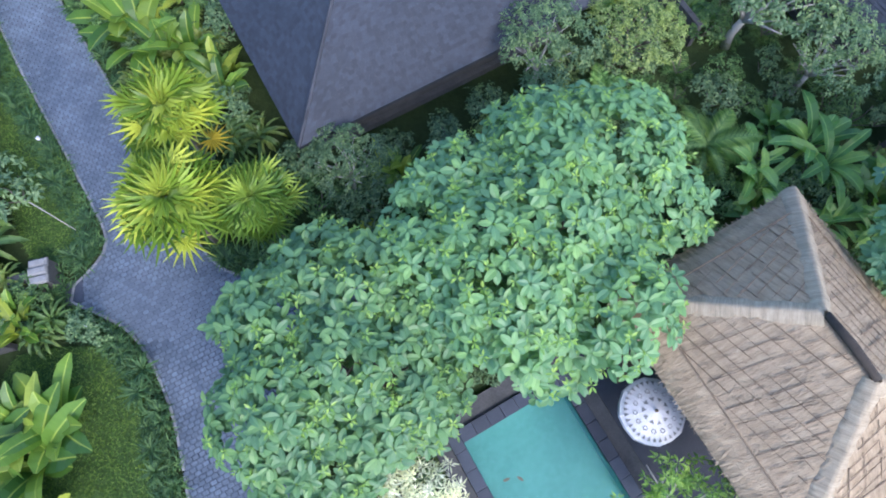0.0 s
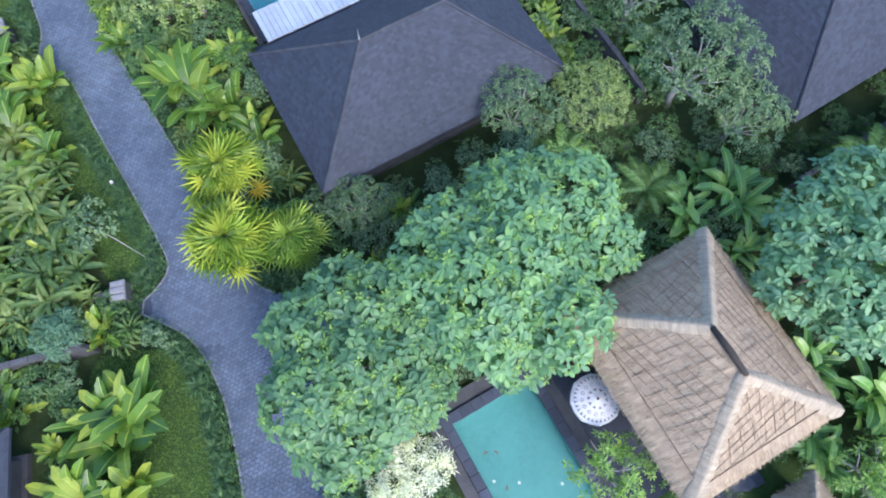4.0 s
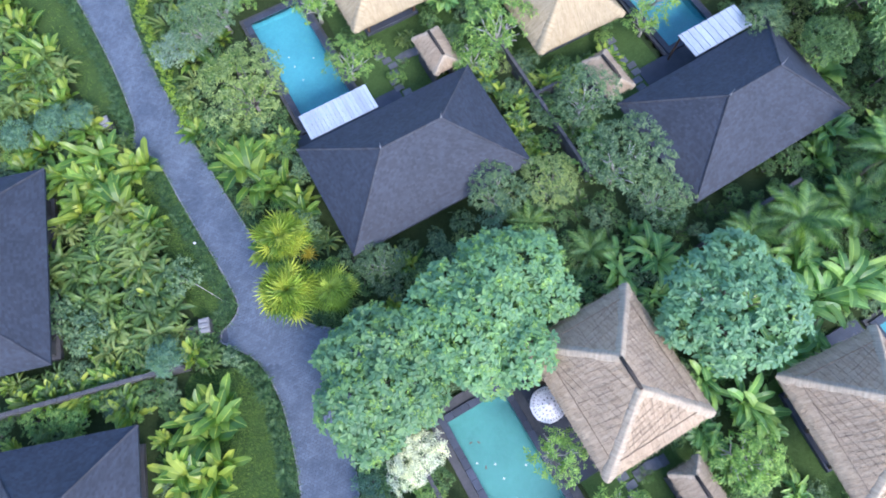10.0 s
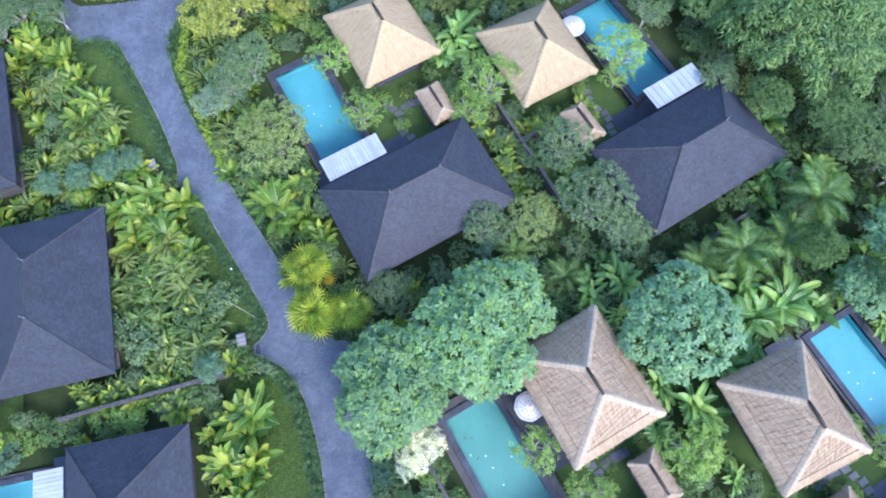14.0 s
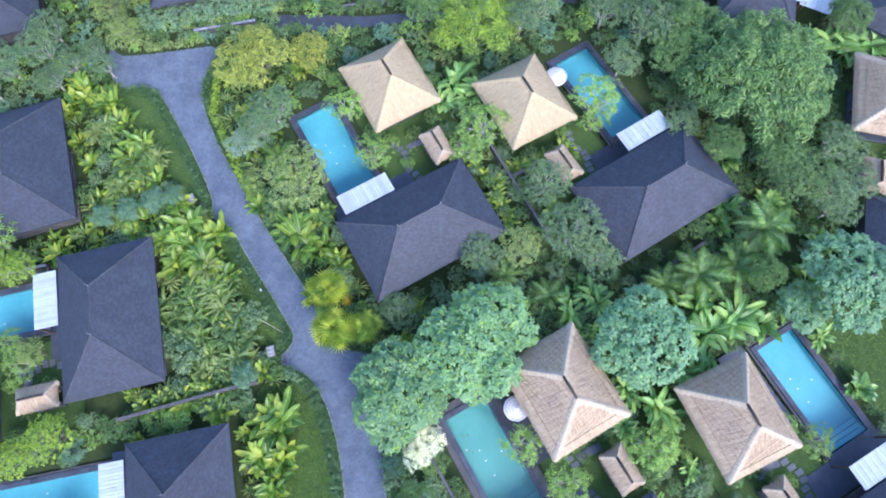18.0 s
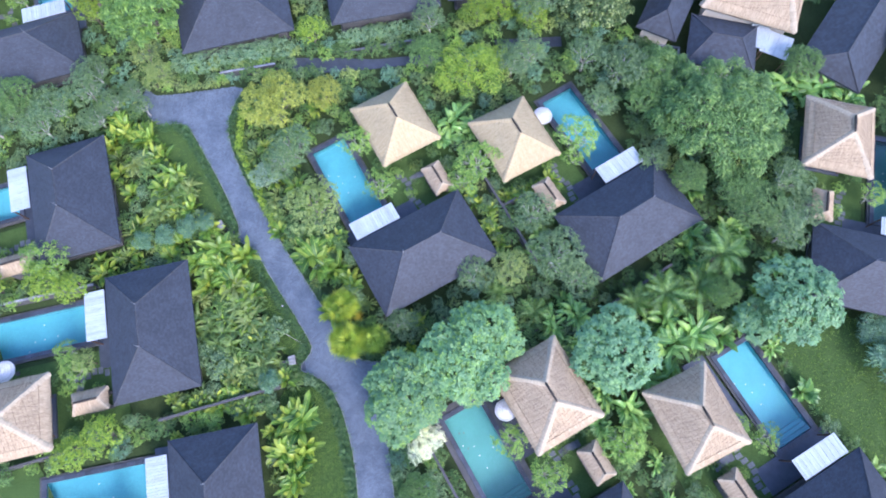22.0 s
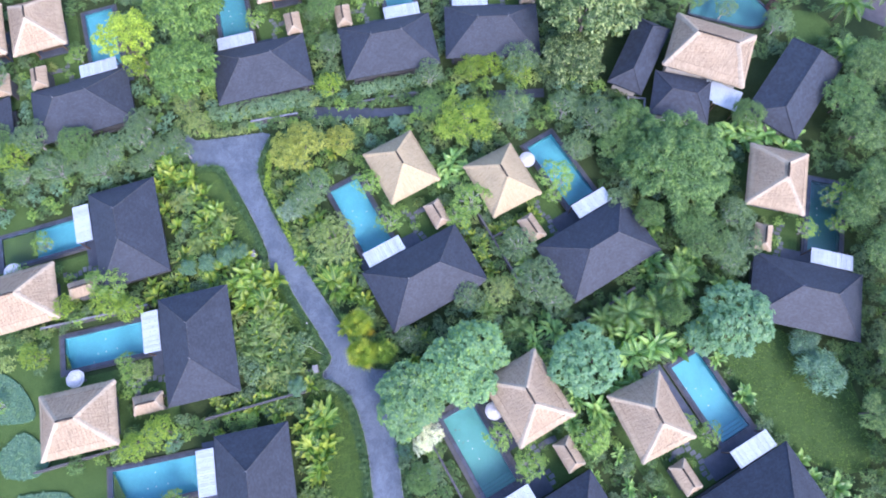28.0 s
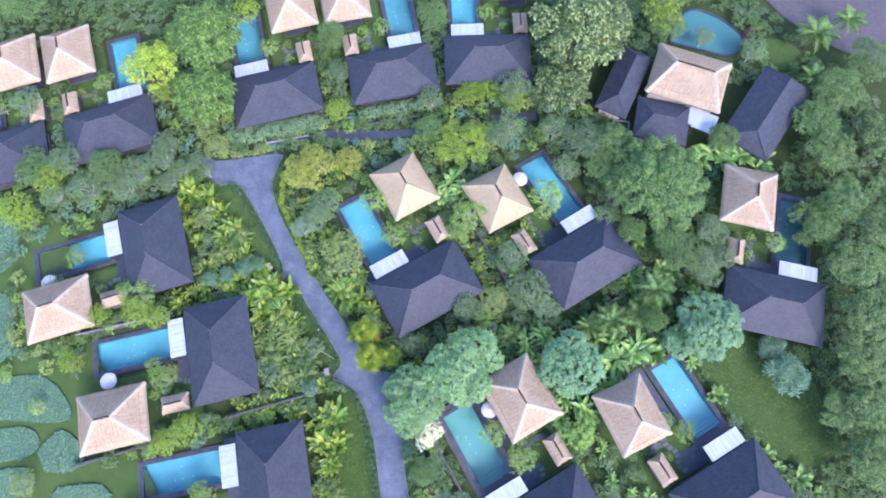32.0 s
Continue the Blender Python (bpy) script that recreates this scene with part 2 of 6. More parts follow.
M = {
    "soil": grass_mat("undergrowth_soil", (0.02, 0.034, 0.014), (0.05, 0.075, 0.026), 0.25),
    "lawn": grass_mat("lawn_grass", (0.024, 0.056, 0.015), (0.078, 0.128, 0.036), 0.45),
    "field": grass_mat("terrace_crop", (0.05, 0.12, 0.07), (0.11, 0.2, 0.12), 0.8),
    "paver": plain_mat("dark_basalt_paver", (0.054, 0.073, 0.1), (0.14, 0.17, 0.212), 0.3, 0.7, 0.5, 22.0, 0.16, blot=0.75),
    "joint": plain_mat("dark_joint", (0.045, 0.056, 0.074), (0.08, 0.096, 0.12), 0.6, 0.95),
    "kerb": plain_mat("grey_kerb_stone", (0.14, 0.15, 0.165), (0.25, 0.26, 0.275), 1.5, 0.85, 0.5, 30, 0.2),
    "shingle": plain_mat("charcoal_shingle", (0.0168, 0.023, 0.0335), (0.0335, 0.0405, 0.056), 0.45, 0.7, 0.7, 18.0, 0.26, blot=0.3),
    "hipcap": plain_mat("charcoal_hip_tile", (0.024, 0.028, 0.036), (0.046, 0.049, 0.06), 0.8, 0.8, 0.5, 18.0, 0.25),
    "thatch": thatch_mat("alang_thatch", (0.195, 0.145, 0.093), (0.385, 0.3, 0.195), (0.59, 0.48, 0.325)),
    "thatch_cap": thatch_mat("pale_thatch_roll", (0.22, 0.18, 0.122), (0.4, 0.335, 0.235), (0.58, 0.495, 0.36)),
    "thatch_new": thatch_mat("golden_thatch", (0.235, 0.18, 0.1), (0.4, 0.32, 0.185), (0.54, 0.455, 0.285)),
    "batten": plain_mat("bamboo_batten", (0.1, 0.066, 0.04), (0.24, 0.175, 0.11), 1.2, 0.7, 0.3, 30, 0.3),
    "slot": plain_mat("dark_ridge_slot", (0.02, 0.016, 0.013), (0.05, 0.04, 0.03), 2.0, 0.9),
    # stone grey, darkened so that villa walls also carry the eave shade
    "wall": plain_mat("stone_and_eave_shade_wall", (0.04, 0.042, 0.045), (0.09, 0.09, 0.09), 1.2, 0.9, 0.6, 14.0),
    "plaster": plain_mat("cream_plaster", (0.5, 0.47, 0.4), (0.62, 0.58, 0.5), 0.8, 0.9, 0.2),
    "timber": plain_mat("dark_timber", (0.06, 0.035, 0.022), (0.14, 0.085, 0.05), 1.5, 0.6, 0.4, 25, 0.2, stretch=(1, 6, 1)),
    "coping": plain_mat("dark_andesite_coping", (0.022, 0.029, 0.043), (0.05, 0.059, 0.082), 1.0, 0.6, 0.4, 20, 0.3),
    "white": plain_mat("white_painted_board", (0.27, 0.315, 0.345), (0.38, 0.425, 0.455), 1.0, 0.6, 0.2, 20, 0.1),
    "cloth": plain_mat("white_canvas", (0.5, 0.5, 0.51), (0.62, 0.61, 0.61), 2.0, 0.9, 0.2),
    "trim": plain_mat("dark_print", (0.13, 0.135, 0.13), (0.27, 0.265, 0.26), 3.0, 0.9, 0.2),
    "pool_blue": pool_mat("blue_pool_tile", (0.07, 0.285, 0.34), (0.092, 0.34, 0.4)),
    "pool_green": pool_mat("green_pool_tile", (0.06, 0.225, 0.205), (0.08, 0.27, 0.245)),
    # the next two tile colours hold the tree shade over some villa pools
    "pool_teal_shaded": pool_mat("teal_tile_with_tree_shade", (0.05, 0.2, 0.24), (0.07, 0.25, 0.29)),
    "pool_dark_shaded": pool_mat("dark_tile_with_tree_shade", (0.03, 0.12, 0.125), (0.045, 0.16, 0.165)),
    "water": water_mat("pool_water", (0.88, 0.98, 1.0)),
    "bark": plain_mat("grey_bark", (0.09, 0.075, 0.06), (0.2, 0.17, 0.14), 3.0, 0.9, 0.7, 20),
    "pale_bark": plain_mat("pale_frangipani_bark", (0.3, 0.29, 0.26), (0.45, 0.43, 0.38), 3.0, 0.85, 0.5, 20),
    "river": plain_mat("muddy_river", (0.055, 0.045, 0.044), (0.09, 0.075, 0.07), 0.15, 0.4, 0.3, 1.2, dist=0.1),
    "stone": plain_mat("grey_stepping_stone", (0.06, 0.068, 0.08), (0.13, 0.14, 0.155), 2.0, 0.85, 0.5, 20, 0.2),
    "bigleaf": leaf_mat("broad_leaf", (0.082, 0.175, 0.092), (0.115, 0.228, 0.11), (0.155, 0.28, 0.11), 0.45, 0.24),
    "round": leaf_mat("bluish_leaf", (0.082, 0.178, 0.1), (0.117, 0.235, 0.128), (0.158, 0.29, 0.148), 0.45, 0.25),
    "fan": leaf_mat("yellow_green_fan", (0.055, 0.12, 0.014), (0.19, 0.285, 0.03), (0.42, 0.48, 0.075), 0.45, 0.2),
    "fan_green": leaf_mat("green_fan", (0.045, 0.1, 0.018), (0.14, 0.24, 0.034), (0.3, 0.4, 0.07), 0.45, 0.2),
    "grey": leaf_mat("grey_green_leaf", (0.045, 0.095, 0.05), (0.1, 0.17, 0.085), (0.18, 0.26, 0.13)),
    "yellow": leaf_mat("olive_leaf", (0.08, 0.13, 0.04), (0.17, 0.24, 0.075), (0.28, 0.36, 0.14)),
    "lime": leaf_mat("lime_leaf", (0.07, 0.13, 0.015), (0.15, 0.25, 0.025), (0.27, 0.37, 0.05)),
    "dark": leaf_mat("deep_green_leaf", (0.038, 0.087, 0.03), (0.08, 0.157, 0.051), (0.15, 0.242, 0.083)),
    "frangi": leaf_mat("frangipani_leaf", (0.07, 0.15, 0.035), (0.15, 0.27, 0.06), (0.27, 0.39, 0.1)),
    "white_leaf": leaf_mat("silver_variegated_leaf", (0.42, 0.47, 0.37), (0.62, 0.65, 0.55), (0.78, 0.8, 0.72)),
    "paddle": leaf_mat("ginger_leaf", (0.045, 0.11, 0.02), (0.13, 0.23, 0.032), (0.32, 0.39, 0.06), 0.36, 0.3, rib=True),
    "banana": leaf_mat("banana_leaf", (0.07, 0.165, 0.05), (0.15, 0.29, 0.085), (0.3, 0.45, 0.13), 0.35, 0.3, rib=True),
    "cane": leaf_mat("bronze_cane_leaf", (0.05, 0.1, 0.028), (0.1, 0.168, 0.044), (0.175, 0.225, 0.065), 0.45, 0.25),
    "palm": leaf_mat("palm_leaflet", (0.065, 0.14, 0.05), (0.125, 0.23, 0.085), (0.21, 0.32, 0.12)),
    "blue": leaf_mat("blue_green_leaf", (0.055, 0.125, 0.085), (0.105, 0.2, 0.14), (0.17, 0.29, 0.2)),
    "gold": leaf_mat("golden_green_leaf", (0.1, 0.14, 0.025), (0.22, 0.265, 0.045), (0.37, 0.41, 0.09)),
    "pale": leaf_mat("pale_blue_leaf", (0.12, 0.2, 0.15), (0.2, 0.3, 0.235), (0.31, 0.41, 0.33)),
    "bright": leaf_mat("bright_lime_leaf", (0.1, 0.17, 0.02), (0.2, 0.3, 0.03), (0.33, 0.43, 0.055)),
    "hedge": leaf_mat("soft_hedge_leaf", (0.09, 0.17, 0.1), (0.14, 0.235, 0.14), (0.2, 0.3, 0.185)),
    "tall": leaf_mat("fresh_green_leaf", (0.035, 0.085, 0.022), (0.09, 0.18, 0.042), (0.19, 0.31, 0.08)),
    "speckle": leaf_mat("pale_speckled_leaf", (0.028, 0.06, 0.02), (0.08, 0.135, 0.045), (0.27, 0.34, 0.16)),
    "newleaf": leaf_mat("young_leaf", (0.12, 0.24, 0.06), (0.19, 0.33, 0.08), (0.28, 0.42, 0.1), 0.45, 0.3),
    "strap": leaf_mat("dark_strap_leaf", (0.02, 0.055, 0.022), (0.045, 0.1, 0.035), (0.09, 0.165, 0.06), 0.6, 0.2),
    "bamboo": leaf_mat("bamboo_leaf", (0.036, 0.082, 0.03), (0.09, 0.165, 0.058), (0.18, 0.275, 0.105)),
    "grass": leaf_mat("grass_blade", (0.02, 0.052, 0.01), (0.055, 0.115, 0.018), (0.14, 0.215, 0.038), 0.7, 0.2),
    "purple": leaf_mat("purple_leaf", (0.05, 0.02, 0.03), (0.11, 0.04, 0.06), (0.18, 0.07, 0.09)),
    "orange": leaf_mat("withered_fan", (0.22, 0.19, 0.02), (0.34, 0.29, 0.03), (0.44, 0.39, 0.05)),
    "flower": plain_mat("white_petal", (0.8, 0.78, 0.7), (0.85, 0.84, 0.8), 3.0, 0.7, 0.0),
}


# ---- mesh helpers ----
class Build:
    """Gathers vertices and faces, then makes one mesh."""

    def __init__(self):
        self.v, self.f, self.uv, self.k = [], [], [], 0

    def put(self, verts, faces, uvs=None):
        self.v.extend(tuple(p) for p in verts)
        for n, fc in enumerate(faces):
            self.f.append([self.k + i for i in fc])
            self.uv.append([uvs[i] for i in fc] if uvs is not None else [(0.0, 0.0)] * len(fc))
        self.k += len(verts)
        return self

    def box(self, x0, y0, z0, x1, y1, z1, bev=0.0):
        b = min(bev, (x1 - x0) / 3, (y1 - y0) / 3, z1 - z0)
        if b <= 0:
            v = [(x, y, z) for z in (z0, z1) for x, y in ((x0, y0), (x1, y0), (x1, y1), (x0, y1))]
            return self.put(v, [(3, 2, 1, 0), (4, 5, 6, 7), (0, 1, 5, 4), (1, 2, 6, 5), (2, 3, 7, 6), (3, 0, 4, 7)])
        v = [(x, y, z) for z, i in ((z0, 0), (z1 - b, 0), (z1, b)) for x, y in ((x0 + i, y0 + i), (x1 - i, y0 + i), (x1 - i, y1 - i), (x0 + i, y1 - i))]
        f = [(3, 2, 1, 0), (8, 9, 10, 11)]
        for r in (0, 4):
            f += [(r + i, r + (i + 1) % 4, r + 4 + (i + 1) % 4, r + 4 + i) for i in range(4)]
        return self.put(v, f)

    def tube(self, pts, radii, sides=6):
        pts = [Vector(p) for p in pts]
        ring = []
        for i, p in enumerate(pts):
            d = (pts[min(i + 1, len(pts) - 1)] - pts[max(i - 1, 0)]).normalized()
            a = d.orthogonal().normalized() if i == 0 else (a - d * a.dot(d)).normalized()
            c = d.cross(a)
            r = radii[i] if isinstance(radii, (list, tuple)) else radii
            ring += [p + (a * math.cos(k * math.tau / sides) + c * math.sin(k * math.tau / sides)) * r for k in range(sides)]
        f = [(i * sides + k, i * sides + (k + 1) % sides, (i + 1) * sides + (k + 1) % sides, (i + 1) * sides + k) for i in range(len(pts) - 1) for k in range(sides)]
        f += [tuple(range(sides))[::-1], tuple((len(pts) - 1) * sides + k for k in range(sides))]
        return self.put(ring, f)

    def mesh(self, name, mat, smooth=False):
        me = bpy.data.meshes.new(name)
        me.from_pydata(self.v, [], self.f)
        lay = me.uv_layers.new(name="UVMap")
        lay.data.foreach_set("uv", np.array([c for face in self.uv for uv in face for c in uv], dtype=np.float32))
        me.materials.append(M[mat] if isinstance(mat, str) else mat)
        if smooth:
            me.polygons.foreach_set("use_smooth", [True] * len(me.polygons))
        me.update()
        return me


def array_mesh(name, verts, tris, mat):
    """One mesh from numpy arrays of vertices and triangles."""
    me = bpy.data.meshes.new(name)
    me.from_pydata(verts.tolist(), [], tris.tolist())
    me.materials.append(M[mat])
    return me


def part(name, build, mat, parent=None, label="", smooth=False):
    """One mesh object, under a thing or a part."""
    ob = new(name, build.mesh(name, mat, smooth) if isinstance(build, Build) else build)
    ob.parent = parent
    return tagged(ob, label) if label else ob


def thing(name, label, category, m=None, group="", kind=""):
    ob = new(name)
    if m is not None:
        ob.matrix_basis = m
    return tagged(ob, label, category, group, kind)


def solid(name, build, mat, label, category, kind="", group="", smooth=False):
    return tagged(part(name, build, mat, None, "", smooth), label, category, group, kind)


# ---- leaves ----
def leaf_set(base, out, up, length, width, droop=0.25, fold=0.18):
    """Folded leaves: arrays of base points, directions, upward normals, lengths and widths."""
    out = out / np.linalg.norm(out, axis=1, keepdims=True)
    side = np.cross(out, up)
    side /= np.linalg.norm(side, axis=1, keepdims=True) + 1e-9
    nor = np.cross(side, out)
    L, W = length[:, None], width[:, None]
    mid = base + out * L * 0.48
    lf = mid + side * W * 0.5 + nor * W * fold
    rt = mid - side * W * 0.5 + nor * W * fold
    tip = base + out * L - nor * L * droop
    n = len(base)
    v = np.stack([base, lf, mid, rt, tip], 1).reshape(-1, 3)
    k = np.arange(n)[:, None] * 5
    tri = np.concatenate([k + np.array([0, 2, 1]), k + np.array([0, 3, 2]), k + np.array([1, 2, 4]), k + np.array([2, 3, 4])], 0)
    return v, tri


def oval_set(base, out, up, length, width, droop=0.2, fold=0.12):
    """Broad oval leaves with a rounded outline and a midrib."""
    out = out / np.linalg.norm(out, axis=1, keepdims=True)
    side = np.cross(out, up)
    side /= np.linalg.norm(side, axis=1, keepdims=True) + 1e-9
    nor = np.cross(side, out)
    L, W = length[:, None], width[:, None]
    pts = [base]
    for q, w in ((0.22, 0.78), (0.55, 1.0), (0.84, 0.62)):
        mid = base + out * L * q - nor * L * droop * q * q
        pts += [mid + side * W * 0.5 * w + nor * W * fold * w, mid, mid - side * W * 0.5 * w + nor * W * fold * w]
    pts.append(base + out * L - nor * L * droop)
    v = np.stack(pts, 1).reshape(-1, 3)
    k = np.arange(len(base))[:, None] * 11
    loc = [(0, 2, 1), (0, 3, 2), (1, 2, 5), (1, 5, 4), (2, 3, 6), (2, 6, 5), (4, 5, 8), (4, 8, 7), (5, 6, 9), (5, 9, 8), (7, 8, 10), (8, 9, 10)]
    return v, np.concatenate([k + np.array(c) for c in loc], 0)


def sphere_dirs(rng, n, low=-0.25):
    z = rng.uniform(low, 1.0, n)
    a = rng.uniform(0, math.tau, n)
    r = np.sqrt(1 - z * z)
    return np.stack([r * np.cos(a), r * np.sin(a), z], 1)


def crown_mesh(name, mat, seed, lobes, clusters, per, size, aspect=0.55, droop=0.25, flat=0.75, inner=0.4, spread=0.9, low=-0.25, oval=False):
    """Crown of leaf clusters over overlapping lobes (x, y, z, r); clusters per square metre of lobe."""
    rng = np.random.default_rng(seed)
    V, F, k = [], [], 0
    C = np.array([l[:3] for l in lobes])
    R = np.array([l[3] for l in lobes])
    for (x, y, z, r) in lobes:
        n = int(clusters * 4 * r * r)
        d = sphere_dirs(rng, n, low)
        rr = r * np.where(rng.random(n) < inner, rng.uniform(0.62, 0.9, n), rng.uniform(0.9, 1.08, n))
        p = np.array([x, y, z]) + d * rr[:, None] * np.array([1, 1, flat])
        q = (p[:, None, :] - C[None]) / np.array([1, 1, flat])
        deep = (np.linalg.norm(q, axis=2) / R[None]).min(1) < 0.6
        p, d = p[~deep], d[~deep]
        n = len(p)
        if n == 0:
            continue
        up = d * 0.55 + np.array([0, 0, 0.95]) + rng.normal(0, 0.2, (n, 3))
        up /= np.linalg.norm(up, axis=1, keepdims=True)
        a = np.cross(up, rng.normal(0, 1, (n, 3)))
        a /= np.linalg.norm(a, axis=1, keepdims=True)
        c = np.cross(up, a)
        for j in range(per):
            th = math.tau * j / per + rng.uniform(-0.4, 0.4, n)
            lift = rng.uniform(-0.3, 0.4, n)
            o = (a * np.cos(th)[:, None] + c * np.sin(th)[:, None]) * spread + up * lift[:, None]
            ln = size * rng.uniform(0.6, 1.2, n)
            v, t = (oval_set if oval else leaf_set)(p + o * 0.1 * size, o, up, ln, ln * aspect, droop)
            V.append(v)
            F.append(t + k)
            k += len(v)
    return array_mesh(name, np.concatenate(V), np.concatenate(F), mat)


def blade_list(seed, n, length, width, rise, bend, seg=5, base_r=0.25, taper=0.75, roll=0.2, paddle=False):
    """Long arching leaves of one rosette, each a folded strip that bends outwards."""
    rng = np.random.default_rng(seed)
    out = []
    for i in range(n):
        b = Build()
        th = math.tau * i * 0.381966 + rng.uniform(-0.3, 0.3)
        L = length * rng.uniform(0.6, 1.1)
        W = width * rng.uniform(0.75, 1.15)
        el = rise * rng.uniform(0.65, 1.25)
        o = np.array([math.cos(th), math.sin(th), 0.0])
        s = np.array([-math.sin(th), math.cos(th), 0.0]) + np.array([0, 0, rng.uniform(-roll, roll)])
        p = o * base_r * rng.uniform(0.1, 1) + np.array([0, 0, 0.15 + 0.25 * length * rng.random()])
        vs, e = [], el
        for k in range(seg + 1):
            q = k / seg
            w = W * 0.5 * (math.sin(math.pi * min(1, 0.16 + q * taper)) ** 0.7 if k < seg else 0.02)
            if paddle:
                w = W * 0.5 * min(1.0, 0.12 + max(0.0, q - 0.12) * 4.0) * math.sqrt(max(0.03, 1 - max(0.0, (q - 0.5) / 0.5) ** 4.5))
            up = np.array([-o[0] * math.sin(e), -o[1] * math.sin(e), math.cos(e)])
            vs += [p + s * w + up * w * 0.35, p, p - s * w + up * w * 0.35]
            p = p + (o * math.cos(e) + np.array([0, 0, math.sin(e)])) * L / seg
            e -= bend / seg * rng.uniform(0.7, 1.3)
        b.put(vs, [(3 * k + c, 3 * k + c + 1, 3 * k + c + 4, 3 * k + c + 3) for k in range(seg) for c in (0, 1)], [(0.5 * c, k / seg) for k in range(seg + 1) for c in range(3)])
        out.append(b)
    return out


def blades(name, mat, *args, **kw):
    """The same rosette as one mesh."""
    b = Build()
    for one in blade_list(*args, **kw):
        b.put(one.v, one.f)
    return b.mesh(name, mat)


def merged(name, metas, mat):
    """Joins copies of meshes at given poses into one mesh."""
    V, F, k = [], [], 0
    for me, m in metas:
        v = np.empty(len(me.vertices) * 3)
        me.vertices.foreach_get("co", v)
        v = np.c_[v.reshape(-1, 3), np.ones(len(me.vertices))] @ np.array(m).T
        V += v[:, :3].tolist()
        F += [[k + i for i in p.vertices] for p in me.polygons]
        k += len(me.vertices)
    out = bpy.data.meshes.new(name)
    out.from_pydata(V, [], F)
    out.materials.append(M[mat])
    return out


def fan_leaf(b, m, r, rng, n=15):
    """One fan frond: pleated blade joined for two thirds, split into pointed segments at the rim."""
    v, f = [(0, 0, 0)], []
    for i in range(2 * n + 1):
        a = -2.7 + 5.4 * i / (2 * n)
        w = r * 0.36 * (0.85 + 0.2 * math.cos(a * 0.5))
        v.append((w * math.sin(a), w * math.cos(a), (0.13 if i % 2 else -0.05) * r))
    for i in range(n):
        a = -2.7 + 5.4 * (i + 0.5) / n
        L = r * (0.9 + 0.24 * math.cos(a * 0.5)) * rng.uniform(0.85, 1.12)
        v.append((L * math.sin(a), L * math.cos(a), -0.07 * r * rng.uniform(0.4, 2.0)))
        k, tip = 1 + 2 * i, 2 * n + 2 + i
        f += [(0, k + 1, k), (0, k + 2, k + 1), (k, k + 1, tip), (k + 1, k + 2, tip)]
    b.put([m @ Vector(p) for p in v], f)


def fan_fronds(seed, r, fronds=38):
    """The fronds of a fan palm, each on its stalk, as single builds."""
    rng = random.Random(seed)
    out = []
    for i in range(fronds):
        b = Build()
        q = i / fronds
        el = 80 - 80 * q + rng.uniform(-9, 9)
        reach = r * (0.2 + 0.48 * q ** 0.75) * rng.uniform(0.9, 1.08)
        stalk = pose(0, 0, 0, 0, 0, math.degrees(i * 2.39996)) @ pose(0, 0, 0, el, 0, 0)
        m = stalk @ pose(0, reach, 0, -0.3 * el - 26 * q + rng.uniform(-16, 16), rng.uniform(-22, 22), rng.uniform(-12, 12))
        fan_leaf(b, m, r * 0.43 * rng.uniform(0.85, 1.12), rng)
        b.tube([stalk @ Vector((0, 0.05, 0)), stalk @ Vector((0, reach, 0))], 0.018, 4)
        out.append(b)
    return out


def feather_fronds(seed, r, fronds=16, pairs=30):
    """Arching feather fronds, each a rib with leaflets, as single builds."""
    rng = random.Random(seed)
    out = []
    for i in range(fronds):
        b = Build()
        th, el = i * 2.39996, radians(62 - 58 * i / fronds + rng.uniform(-8, 8))
        p, o, s = Vector((0, 0, 0)), Vector((math.cos(th), math.sin(th), 0)), Vector((-math.sin(th), math.cos(th), 0))
        L = r * rng.uniform(0.9, 1.15)
        rib = [p.copy()]
        for k in range(pairs):
            q = (k + 1) / pairs
            d = o * math.cos(el) + Vector((0, 0, math.sin(el)))
            p = p + d * L / pairs
            rib.append(p.copy())
            el -= 1.45 / pairs
            ll = 0.3 * r * math.sin(math.pi * min(0.97, 0.2 + 0.78 * q)) * rng.uniform(0.85, 1.1)
            for sg in (-1, 1):
                e = (s * sg + d * 0.75 + Vector((0, 0, -0.1))).normalized() * ll
                w = d * 0.36 * r / pairs
                b.put([p - w, p + w, p + e * 0.6 + w * 0.8 + Vector((0, 0, 0.04 * r)), p + e], [(0, 1, 2), (0, 2, 3)])
        b.tube(rib[::3], 0.022, 4)
        out.append(b)
    return out


def feather_crown(name, mat, seed, r, fronds=15, pairs=24):
    rng = random.Random(seed)
    b = Build()
    for i in range(fronds):
        th, el = i * 2.39996, radians(60 - 55 * i / fronds + rng.uniform(-8, 8))
        p, o, s = Vector((0, 0, 0)), Vector((math.cos(th), math.sin(th), 0)), Vector((-math.sin(th), math.cos(th), 0))
        L = r * rng.uniform(0.9, 1.15)
        for k in range(pairs):
            q = (k + 1) / pairs
            d = o * math.cos(el) + Vector((0, 0, math.sin(el)))
            p = p + d * L / pairs
            el -= 1.5 / pairs
            ll = 0.38 * r * math.sin(math.pi * min(0.97, 0.18 + 0.8 * q)) * rng.uniform(0.85, 1.1)
            for sg in (-1, 1):
                e = (s * sg + d * 0.55 + Vector((0, 0, -0.25))).normalized() * ll
                w = d * 0.24 * r / pairs
                b.put([p - w, p + w, p + e * 0.6 + w * 0.8 + Vector((0, 0, 0.03 * r)), p + e], [(0, 1, 2), (0, 2, 3)])
    return b.mesh(name, mat)


